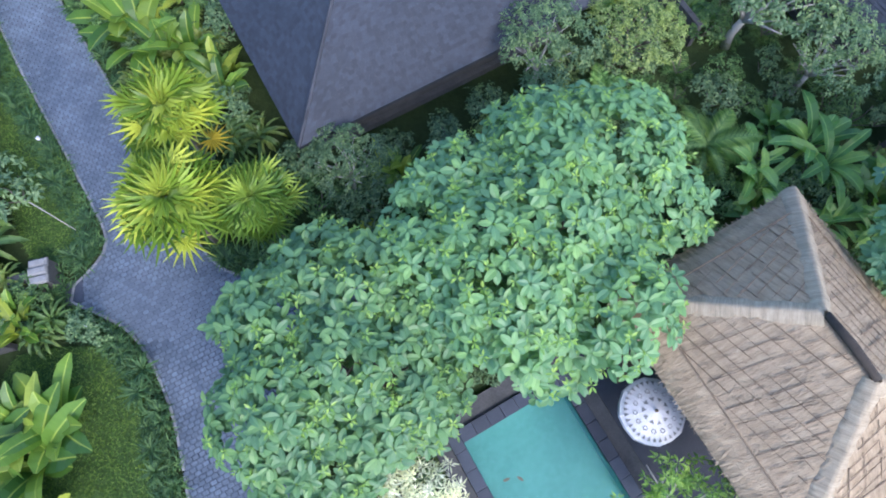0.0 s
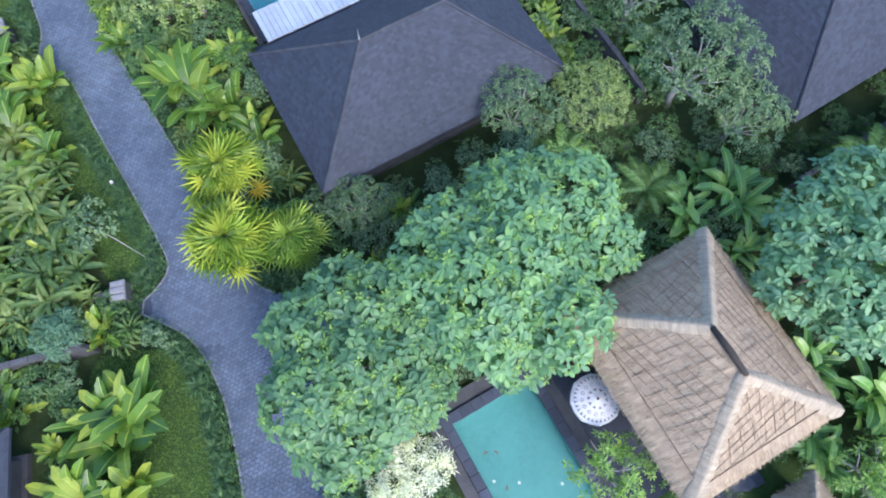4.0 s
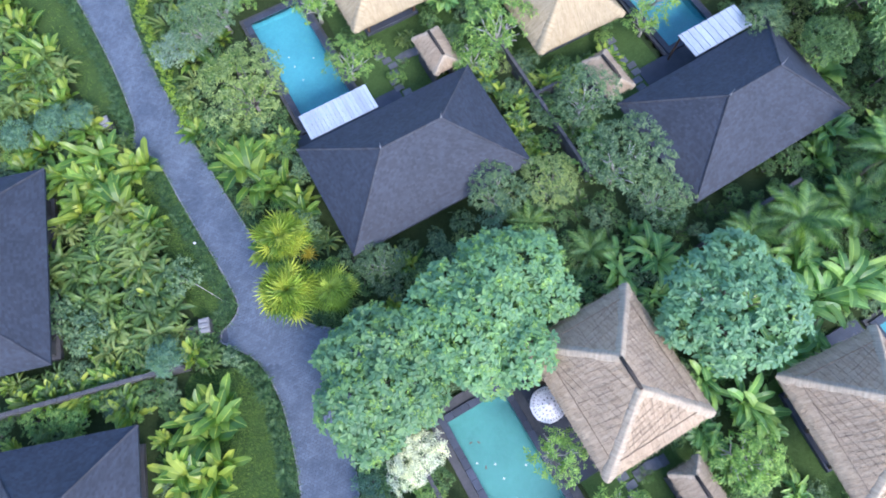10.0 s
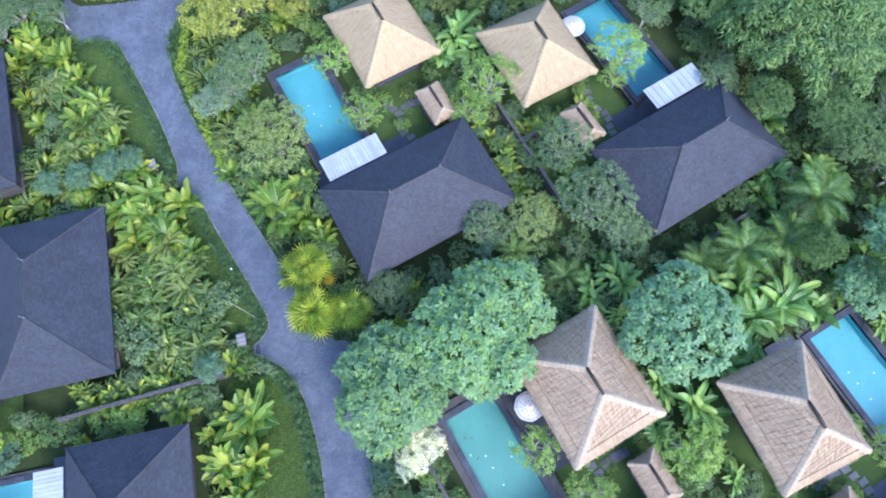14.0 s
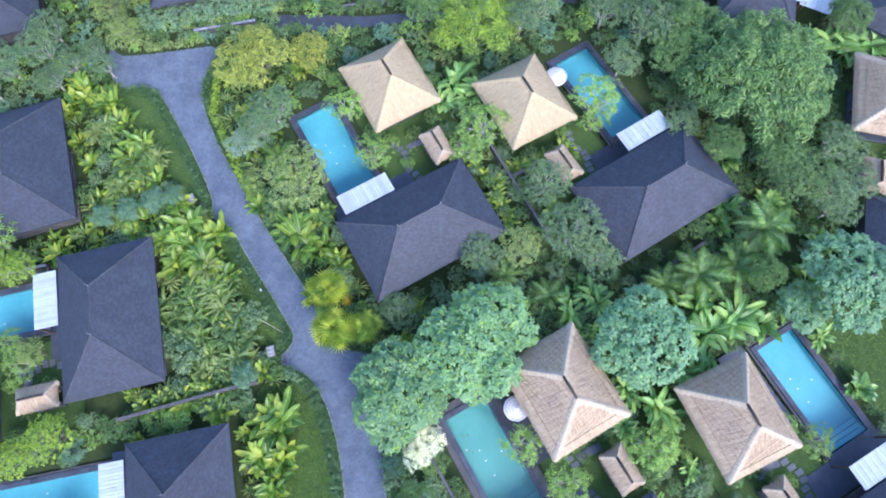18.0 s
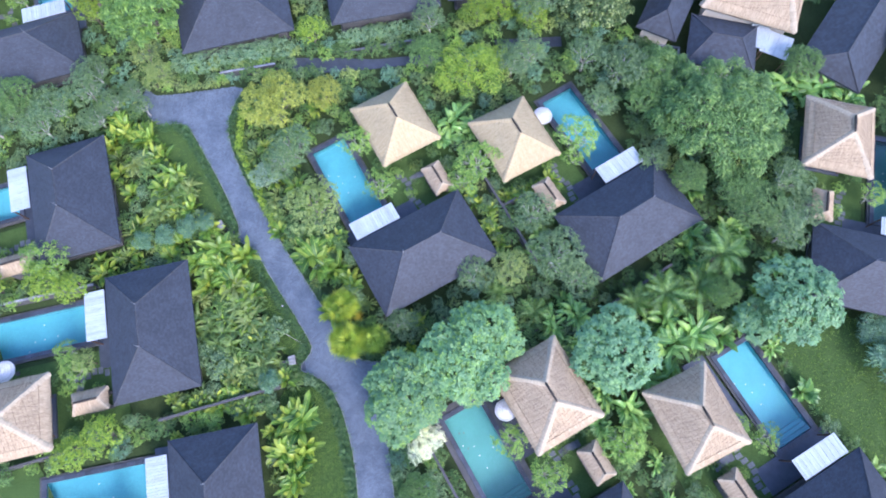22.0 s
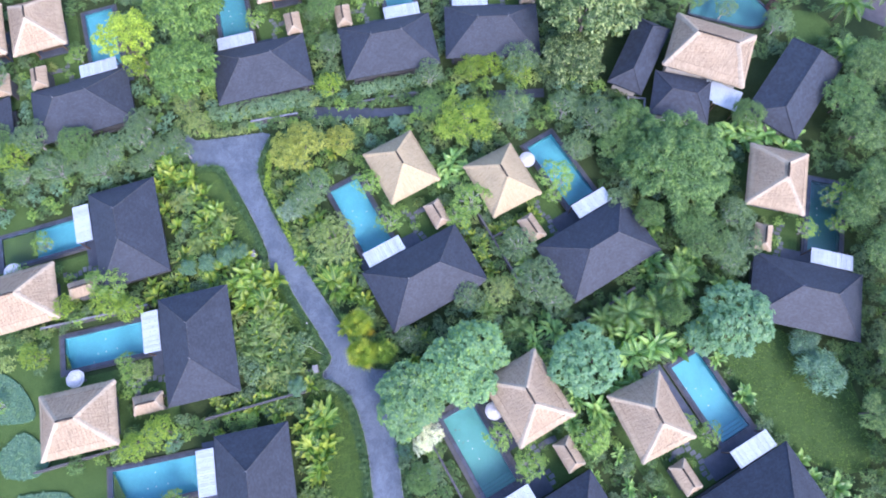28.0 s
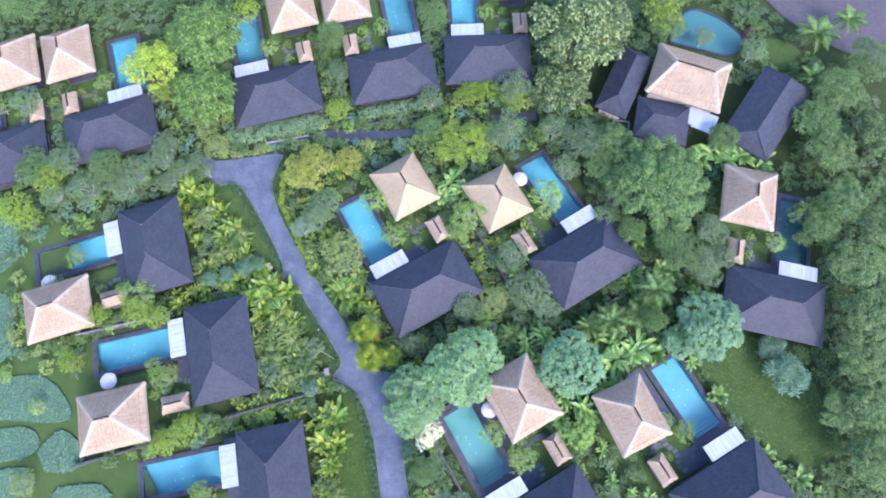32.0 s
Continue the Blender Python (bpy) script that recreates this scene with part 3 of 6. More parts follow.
def limbs(name, mat, seed, height, spread, n=6, r0=0.22, sides=6):
    """Tapered trunk that forks into limbs."""
    rng = random.Random(seed)
    b = Build()
    fork = height * 0.42
    b.tube([(0, 0, -0.1), (0.04 * height * rng.uniform(-1, 1), 0, fork * 0.5), (0, 0.03 * height * rng.uniform(-1, 1), fork)], [r0 * 1.25, r0, r0 * 0.85], sides + 2)
    for i in range(n):
        a = math.tau * i / n + rng.uniform(-0.4, 0.4)
        rr, hh = spread * rng.uniform(0.6, 1.0), height * rng.uniform(0.8, 1.0)
        q = [(0, 0, fork * 0.92), (0.4 * rr * math.cos(a), 0.4 * rr * math.sin(a), fork + 0.45 * (hh - fork)), (rr * math.cos(a + 0.2), rr * math.sin(a + 0.2), hh)]
        b.tube(q, [r0 * 0.6, r0 * 0.4, r0 * 0.12], sides)
        for s in (-0.7, 0.75):
            e = Vector(q[1])
            b.tube([e, e + Vector((0.3 * rr * math.cos(a + s), 0.3 * rr * math.sin(a + s), 0.22 * hh)), e + Vector((0.62 * rr * math.cos(a + s), 0.62 * rr * math.sin(a + s), 0.36 * hh))], [r0 * 0.35, r0 * 0.22, r0 * 0.08], 5)
    return b.mesh(name, mat, True)


# ---- ground and road ----
# roof centre, heading of the long side, mirrored, pool tile
VILLAS = [
    (-1.44, 20.92, 27.7, False, "pool_blue"), (25.47, 24.59, 29.5, True, "pool_blue"), (16.15, -15.9, 28.0, False, "pool_green"), (44.0, -13.1, 28.0, True, "pool_blue"),
    (-35.3, 11.75, 101.5, True, "pool_blue"), (-47.95, 29.82, 105.5, True, "pool_blue"), (-25.4, -8.6, 99.5, True, "pool_blue"),
    (-58.4, 52.6, 16.0, True, "pool_blue"), (-28.6, 58.7, 12.6, False, "pool_teal_shaded"), (-6.9, 62.5, 9.8, True, "pool_teal_shaded"), (11.2, 64.9, 0.0, False, "pool_blue"), (55.9, 16.0, -15.2, True, "pool_dark_shaded"),
    (-77.5, 47.5, 16.0, False, "pool_blue"),
]

def inside(poly, x, y):
    hit, j = False, len(poly) - 1
    for i in range(len(poly)):
        (x0, y0), (x1, y1) = poly[i], poly[j]
        if (y0 > y) != (y1 > y) and x < (x1 - x0) * (y - y0) / (y1 - y0) + x0:
            hit = not hit
        j = i
    return hit


def smooth_line(pts, step=0.6):
    """A polyline through the points with rounded bends (Catmull-Rom)."""
    p = [Vector((*q, 0)) for q in pts]
    p = [p[0] * 2 - p[1]] + p + [p[-1] * 2 - p[-2]]
    out = []
    for i in range(1, len(p) - 2):
        n = max(2, int((p[i + 1] - p[i]).length / step))
        for k in range(n):
            t = k / n
            out.append(0.5 * (2 * p[i] + (p[i + 1] - p[i - 1]) * t + (2 * p[i - 1] - 5 * p[i] + 4 * p[i + 1] - p[i + 2]) * t * t + (3 * p[i] - p[i - 1] - 3 * p[i + 1] + p[i + 2]) * t ** 3))
    out.append(p[-2])
    return [(q.x, q.y) for q in out]


def sheet(name, poly, z, mat, label, category, kind="structure", thick=0.0):
    bm = bmesh.new()
    f = bm.faces.new([bm.verts.new((x, y, z)) for x, y in poly])
    if thick:
        r = bmesh.ops.extrude_face_region(bm, geom=[f])
        bmesh.ops.translate(bm, vec=(0, 0, -thick), verts=[v for v in r["geom"] if isinstance(v, bmesh.types.BMVert)])
    bmesh.ops.recalc_face_normals(bm, faces=bm.faces)
    if not thick and bm.faces[:][0].normal.z < 0:
        bmesh.ops.reverse_faces(bm, faces=bm.faces)
    bmesh.ops.triangulate(bm, faces=bm.faces)
    me = bpy.data.meshes.new(name)
    bm.to_mesh(me)
    bm.free()
    me.materials.append(M[mat])
    return tagged(new(name, me), label, category, "", kind)


def ground_sheet():
    b = Build()
    xs = [-1500, -400, -200, -120] + [-92 + 0.5 * k for k in range(325)] + [95, 120, 200, 400, 1500]
    ys = [-1500, -400, -200, -60] + [-40 + 0.5 * k for k in range(265)] + [110, 160, 250, 500, 1500]
    n = len(xs)
    v = [[x, y, -0.11 if abs(x) > 90 or abs(y) > 92 else -0.11 + 0.09 * noise.noise((x * 0.13, y * 0.13, 0))] for y in ys for x in xs]
    for cx, cy, ang, mir, tile in VILLAS:
        inv, s = pose(cx, cy, 0, 0, 0, ang).inverted(), -1 if mir else 1
        for p in v:
            if abs(p[0] - cx) < 28 and abs(p[1] - cy) < 28:
                q = inv @ Vector((p[0], p[1], 0))
                if abs(q.x - s * -3.85) < 2.98 and abs(q.y - 15.0) < 6.75:
                    p[2] = -1.6
    return b.put(v, [(j * n + i, j * n + i + 1, (j + 1) * n + i + 1, (j + 1) * n + i) for j in range(len(ys) - 1) for i in range(n - 1)])


solid("ground", ground_sheet(), "soil", "dark planted soil under dense tropical garden growth", "ground", "structure", smooth=True)

ROAD_W = smooth_line([(-7.6, -24), (-9.5, -12), (-10.4, -4.9), (-11.4, -0.6), (-12.5, 2.4), (-14.4, 5.1), (-17.3, 6.6)])
ROAD_W += smooth_line([(-17.3, 7.4), (-16.4, 8.5), (-16.1, 9.6), (-16.8, 11.0), (-18.4, 13.6), (-21.8, 18.9), (-24.3, 22.9), (-26.0, 23.9)])
ROAD_W += smooth_line([(-26.6, 24.4), (-26.7, 26.4), (-27.6, 28.6), (-29.7, 32.9), (-33.0, 38.6), (-34.6, 41.2), (-36.2, 42.4), (-39.9, 42.6), (-42.4, 46.4)])
ROAD_E = smooth_line([(-3.0, -24), (-5.2, -12), (-6.2, -4.2), (-6.9, 0.0), (-6.4, 3.6), (-3.5, 4.6)])
ROAD_E += smooth_line([(-3.5, 7.4), (-8.8, 7.5), (-11.2, 8.7), (-13.3, 12.2), (-16.0, 16.4), (-18.9, 20.9), (-22.7, 26.9), (-26.3, 33.4), (-28.6, 38.4), (-29.3, 42.0), (-28.9, 44.6), (-27.6, 47.9)])
ROAD = ROAD_W + [(-42.0, 48.6), (-40.4, 47.2), (-36.9, 47.3), (-28.8, 48.3)] + ROAD_E[::-1]
sheet("road", ROAD, 0.0, "joint", "dark jointing bed of a paved garden lane", "road", thick=0.12)
LANES = [
    [(-20.5, 50.8), (-16, 50.2), (-8, 50.6), (2.5, 51.6), (2.5, 53.0), (-8, 52.2), (-13, 52.6), (-20, 52.9)],
    [(10, 53.3), (20, 53.5), (20, 55.2), (10, 55.0)],
    [(29.6, 47.2), (37.6, 45.4), (38.6, 48.2), (30.4, 50.0)],
]
for pl in LANES:
    sheet("lane", pl, 0.02, "coping", "narrow dark service lane between hedges", "road", thick=0.12)


def kerb_run(line, name_label):
    """Kerb stones laid end to end along a line."""
    kerb = thing("kerb", name_label, "kerb", kind="structure")
    acc, last = 0.0, Vector((*line[0], 0))
    for q in line[1:]:
        q = Vector((*q, 0))
        acc = (q - last).length
        if acc < 0.55:
            continue
        mid, d = (q + last) / 2, q - last
        me = KERB[min(3, int((acc - 0.55) / 0.08))]
        o = new("kerb_stone", me)
        o.matrix_basis = pose(mid.x, mid.y, 0, 0, 0, math.degrees(math.atan2(d.y, d.x)))
        o.parent = kerb
        last = q


KERB = [Build().box(-(0.57 + 0.08 * k) / 2, -0.06, -0.08, (0.57 + 0.08 * k) / 2, 0.06, 0.07, 0.015).mesh("kerb_stone", "kerb") for k in range(4)]
kerb_run(ROAD_W, "pale grey stone kerb along the paved lane and lawn")
kerb_run(ROAD_E, "pale grey stone kerb along the paved lane and planting")

LAWNS = [
    [(-14.7, 4.6), (-12.9, 1.8), (-11.8, -0.8), (-10.8, -5), (-10.0, -12), (-15, -13), (-17.2, -6), (-19.0, 0), (-19.5, 4.0)],
    [(-17.3, 11.2), (-18.8, 13.8), (-22.1, 19.2), (-24.8, 23.3), (-27.5, 23.0), (-25.2, 18.0), (-21.8, 12.8), (-19.6, 8.8), (-17.6, 8.8)],
    [(-27.2, 27.0), (-28.2, 29.0), (-30.2, 33.2), (-33.4, 38.8), (-36, 41.6), (-38.8, 41.9), (-41, 40.8), (-38.5, 38.4), (-33.5, 32), (-30.5, 27.5)],
    [(-28.0, 39), (-25.6, 33.2), (-22.0, 26.9), (-20.8, 26.2), (-24.0, 33.4), (-26.6, 39.4), (-26.8, 43.5), (-24.5, 48), (-26.2, 48.2), (-28.6, 43.8)],
    [(41, 12), (47, -1), (54, -8), (62, -8), (61, 6), (52, 12), (46, 17)],
    [(-19, -30), (-9, -30), (-11, -14), (-16, -14)],
]
LAWNS.append([(64, 66.5), (66, 69.6), (70.5, 69), (73, 65.5), (71, 63), (67, 63)])
LAWNS = [smooth_line(pl + pl[:1], 0.8)[:-1] for pl in LAWNS]
for pl in LAWNS:
    sheet("lawn", pl, 0.03, "lawn", "mown green lawn beside the garden lane", "lawn")
FIELDS = [
    [(-78.0, 25.0), (-73.2, 21.4), (-72.0, 16.0), (-72.8, 11.6), (-78, 11.0)],
    [(-74.0, 8.4), (-66.4, 8.8), (-61.8, 5.6), (-60.2, 1.8), (-66.1, 1.4), (-74, 3.0)],
    [(-74.0, 0.4), (-66.9, 0.5), (-64.6, -1.5), (-66.3, -4.0), (-74, -4.4)],
    [(-64.6, -3.2), (-61.3, 0.0), (-56.8, -3.5), (-58.3, -6.2), (-62.6, -6.2)],
    [(-72.0, -6.1), (-66.0, -5.6), (-64.4, -8.4), (-68.0, -10.5), (-74, -10)],
    [(-60.4, -8.7), (-53.8, -8.5), (-51.6, -12.0), (-58, -15.0), (-62, -12.3)],
    [(-78, 38), (-74.5, 36), (-74.2, 29), (-78, 27)],
]
MEADOW = [(-90, -30), (-42, -30), (-42, -14), (-50, -2), (-56, 10), (-62, 20), (-66, 36), (-90, 40)]
sheet("meadow", MEADOW, 0.0, "lawn", "green grass margins between planted beds", "meadow")
BEDS = [smooth_line(pl + pl[:1], 1.0)[:-1] for pl in FIELDS]
for pl in BEDS:
    sheet("crop_bed", pl, 0.3, "field", "raised bed of pale blue-green crop in a garden field", "crop bed", thick=0.5)
sheet("river", smooth_line([(58, 120), (63, 96), (67.7, 80), (74, 71.6), (80, 67), (90, 61.5), (120, 45), (160, 40), (160, 120)], 4.0), 0.06, "river", "muddy brown river beyond the gardens", "river")


# ---- villa kit ----
EU, EV, RIDGE, EAVE, TOP = 8.15, 5.25, 2.6, 3.35, 7.15


def roof_faces(eu, ev, rh, z0, z1):
    """Four faces of a hipped roof: eave ends, then ridge ends."""
    A, B, C, D = Vector((-eu, -ev, z0)), Vector((eu, -ev, z0)), Vector((eu, ev, z0)), Vector((-eu, ev, z0))
    P, Q = Vector((-rh, 0, z1)), Vector((rh, 0, z1))
    return [(A, B, P, Q), (B, C, Q, Q), (C, D, Q, P), (D, A, P, P)]


def shingle_spots(face, pitch=0.18, wide=0.27, seed=0):
    """Every shingle of a roof face: its four corners, course by course."""
    rng = random.Random(seed)
    A, B, P, Q = face
    rows = int(((Q + P) / 2 - (A + B) / 2).length / pitch)
    for r in range(rows):
        s0, s1 = r / rows, min(1.0, (r + 1.25) / rows)
        l0, r0, l1, r1 = A.lerp(P, s0), B.lerp(Q, s0), A.lerp(P, s1), B.lerp(Q, s1)
        d = (r0 - l0)
        n = int(d.length / wide) + 1
        off = 0.5 * (r % 2) * wide / max(d.length, 0.1)
        cuts = [0.0] + [min(1, max(0, off + k * wide / d.length + rng.uniform(-0.02, 0.02) * wide)) for k in range(1, n)] + [1.0]
        for a, b in zip(cuts, cuts[1:]):
            if b - a > 1e-3:
                yield r, l0.lerp(r0, a), l0.lerp(r0, b), l1.lerp(r1, b), l1.lerp(r1, a)


def shingle_put(b, q, nor, rng):
    g = 0.006
    d = (q[1] - q[0]).normalized() * g
    lift = nor * (0.03 + rng.uniform(0, 0.016))
    v = [q[0] + d + lift, q[1] - d + lift, q[2] - d + nor * 0.008, q[3] + d + nor * 0.008, q[0] + d, q[1] - d]
    b.put(v, [(0, 1, 2, 3), (4, 5, 1, 0)])


def hip_roof(parent, near=False):
    faces = roof_faces(EU, EV, RIDGE, EAVE, TOP)
    deck = Build()
    pts = [Vector((-EU, -EV, EAVE)), Vector((EU, -EV, EAVE)), Vector((EU, EV, EAVE)), Vector((-EU, EV, EAVE)), Vector((-RIDGE, 0, TOP)), Vector((RIDGE, 0, TOP))]
    low = [p - Vector((0, 0, 0.2)) for p in pts[:4]]
    deck.put(pts + low, [(0, 1, 5, 4), (1, 2, 5), (2, 3, 4, 5), (3, 0, 4), (0, 6, 7, 1), (1, 7, 8, 2), (2, 8, 9, 3), (3, 9, 6, 0), (6, 9, 8, 7)])
    roof = part("roof", deck, "shingle", parent, "dark charcoal hipped shingle roof")
    rng = random.Random(3)
    for k, fc in enumerate(faces):
        nor = (fc[1] - fc[0]).cross(fc[2] - fc[0]).normalized()
        b = Build()
        for r, *q in shingle_spots(fc, seed=k):
            mid = (q[0] + q[1]) / 2
            if near and k == 0 and -6.0 < mid.x < -0.2 and 1 <= r < 18 and (q[1] - q[0]).length > 0.25 and len(SINGLE) < 300:
                SINGLE.append((mid, q[1] - q[0], q[2] - q[1], nor))
                continue
            shingle_put(b, q, nor, rng)
        tagged(part("shingle_course", b, "shingle", roof), kind="stuff")
    caps = [(faces[i][0], faces[i][2]) for i in range(4)] + [(Vector((-RIDGE, 0, TOP)), Vector((RIDGE, 0, TOP)))]
    for a, c in caps:
        b = Build()
        n = int((c - a).length / 0.4)
        for j in range(n):
            p, q = a.lerp(c, j / n), a.lerp(c, (j + 1.15) / n)
            b.tube([p + Vector((0, 0, 0.05)), q + Vector((0, 0, 0.02))], [0.1, 0.085], 6)
        tagged(part("hip_cap", b, "hipcap", roof, "weathered row of ridge tiles"), kind="stuff")
    for x in (-RIDGE, RIDGE):
        b = Build().tube([(x, 0, TOP - 0.05), (x, 0, TOP + 0.28), (x, 0, TOP + 0.42), (x, 0, TOP + 0.95)], [0.06, 0.045, 0.025, 0.012], 6)
        part("finial", b, "kerb", roof, "thin pale roof finial")
    return roof


def ring_walls(parent, hu, hv, z0, z1, mat, th=0.22):
    for n, (x0, y0, x1, y1) in enumerate(((-hu, -hv, hu, -hv + th), (-hu, hv - th, hu, hv), (-hu, -hv + th, -hu + th, hv - th), (hu - th, -hv + th, hu, hv - th))):
        part("wall", Build().box(x0, y0, z0, x1, y1, z1), mat, parent)


def house(m, near=False):
    h = thing("villa", "low villa with charcoal hipped shingle roof among garden trees", "house", m, "villas")
    part("plinth", Build().box(-EU + 1.1, -EV + 1.1, -0.15, EU - 1.1, EV - 0.5, 0.3, 0.03), "wall", h)
    # dark stone colour here stands for the shade under the eaves
    ring_walls(h, EU - 1.4, EV - 1.4, 0.3, EAVE + 0.35, "wall")
    for x in (-4.4, -2.2, 3.0):
        d = part("sliding_door", Build().box(x - 0.9, EV - 1.4, 0.3, x + 0.9, EV - 1.34, 2.5, 0.01), "timber", h)
    hip_roof(h, near)
    return h


def shingle_objects(h):
    """The course pieces nearest the climb, each an object of its own."""
    roof = [c for c in h.children if c.name.startswith("roof")][0]
    w, l = 0.26, 0.224
    v = [(-w / 2, 0, 0.034), (w / 2, 0, 0.034), (w / 2, l, 0.008), (-w / 2, l, 0.008), (-w / 2, 0, 0), (w / 2, 0, 0)]
    me = Build().put(v, [(0, 1, 2, 3), (4, 5, 1, 0), (4, 0, 3), (1, 5, 2)]).mesh("shingle", "shingle")
    for mid, d, e, nor in SINGLE:
        x = d.normalized()
        y = nor.cross(x)
        o = new("shingle", me)
        o.parent = roof
        o.matrix_basis = Matrix.Translation(mid) @ Matrix((x, y, nor)).transposed().to_4x4()


def thatch_face(b, fc, nu, nv, seed):
    """A thatched slope with a slight belly and an uneven surface."""
    A, B, P, Q = fc
    nor = (B - A).cross(P - A).normalized()
    v, uv = [], []
    for j in range(nv + 1):
        s = j / nv
        l, r = A.lerp(P, s), B.lerp(Q, s)
        for i in range(nu + 1):
            p = l.lerp(r, i / nu)
            k = (0.09 * math.sin(math.pi * s) + 0.06 * noise.noise(p * 1.3 + Vector((seed, 0, 0)))) * (1 if 0 < i < nu and 0 < j < nv else 0)
            v.append(p + nor * k)
            uv.append(((p - A).dot((B - A).normalized()), s * ((P + Q) / 2 - (A + B) / 2).length))
    n = nu + 1
    b.put(v, [(j * n + i, j * n + i + 1, (j + 1) * n + i + 1, (j + 1) * n + i) for j in range(nv) for i in range(nu)], uv)


def hip_band(right, left, roll, seed):
    """Rough saddle of straw laid over a hip: thick at the middle, ragged at both edges."""
    a, c = right[0], right[2]
    ax = (c - a).normalized()
    dirs = []
    for e in (left[0] - left[1], right[1] - right[0]):
        dirs.append((e - ax * e.dot(ax)).normalized())
    out = -(dirs[0] + dirs[1]).normalized()
    n, m, b = 30, 10, Build()
    v, uv = [], []
    L = (c - a).length
    for i in range(n + 1):
        s = 0.005 + 0.995 * i / n
        p = a.lerp(c, s)
        for j in range(m + 1):
            w = 2 * j / m - 1
            d = dirs[0] if w < 0 else dirs[1]
            rag = 1 + 0.3 * noise.noise((s * L * 2.3, 3.0 * (w > 0), seed * 9.1)) + 0.25 * noise.noise((s * L * 7.0, 3.0 * (w > 0), seed * 5.3))
            half = roll * 2.7 * rag * (1.12 - 0.25 * s) * (0.55 + 0.45 * min(1, 14 * s))
            lift = roll * 0.62 * (1 - abs(w) ** 2.0) + 0.045 + 0.05 * noise.noise((s * L * 3.1, w * 2.2, seed * 3.7))
            lift *= 0.55 + 0.45 * min(1, 9 * s)
            if j in (0, m):
                lift = -0.06
            v.append(p + d * abs(w) * half + out * lift)
            uv.append((s * L + 3 * seed, w * 0.5))
    b.put(v, [(i * (m + 1) + j, i * (m + 1) + j + 1, (i + 1) * (m + 1) + j + 1, (i + 1) * (m + 1) + j) for i in range(n) for j in range(m)], uv)
    return b.put([v[j] for j in range(m + 1)], [tuple(range(m + 1))[::-1]], [uv[j] for j in range(m + 1)])


def straw_tufts(faces, n):
    """Straw ends that stand off the slopes and hang over the eaves."""
    rng = random.Random(4)
    area = [((fc[1] - fc[0]).length + (fc[3] - fc[2]).length) for fc in faces]
    b = Build()
    for k, fc in enumerate(faces):
        A, B, P, Q = fc
        nor = (B - A).cross(P - A).normalized()
        ex = (B - A).normalized()
        down = nor.cross(ex)
        down = down if down.z < 0 else -down
        for i in range(int(n * area[k] / sum(area))):
            s = max(0.0, 1 - math.sqrt(rng.random()) * 1.02) if rng.random() < 0.8 else rng.uniform(0, 0.03)
            u = rng.random()
            p = A.lerp(P, s).lerp(B.lerp(Q, s), u)
            p = p + nor * (0.09 * math.sin(math.pi * s) + 0.03)
            d = (down + ex * rng.uniform(-0.35, 0.35) + nor * rng.uniform(0.02, 0.15)).normalized() * (rng.uniform(0.14, 0.38) if s > 0.06 else rng.uniform(0.08, 0.2))
            w = ex * rng.uniform(0.012, 0.03)
            t = (rng.uniform(0, 30), rng.uniform(0, 30))
            b.put([p - w, p + w, p + d + w * 0.3, p + d - w * 0.3], [(0, 1, 2, 3)], [t] * 4)
    return b


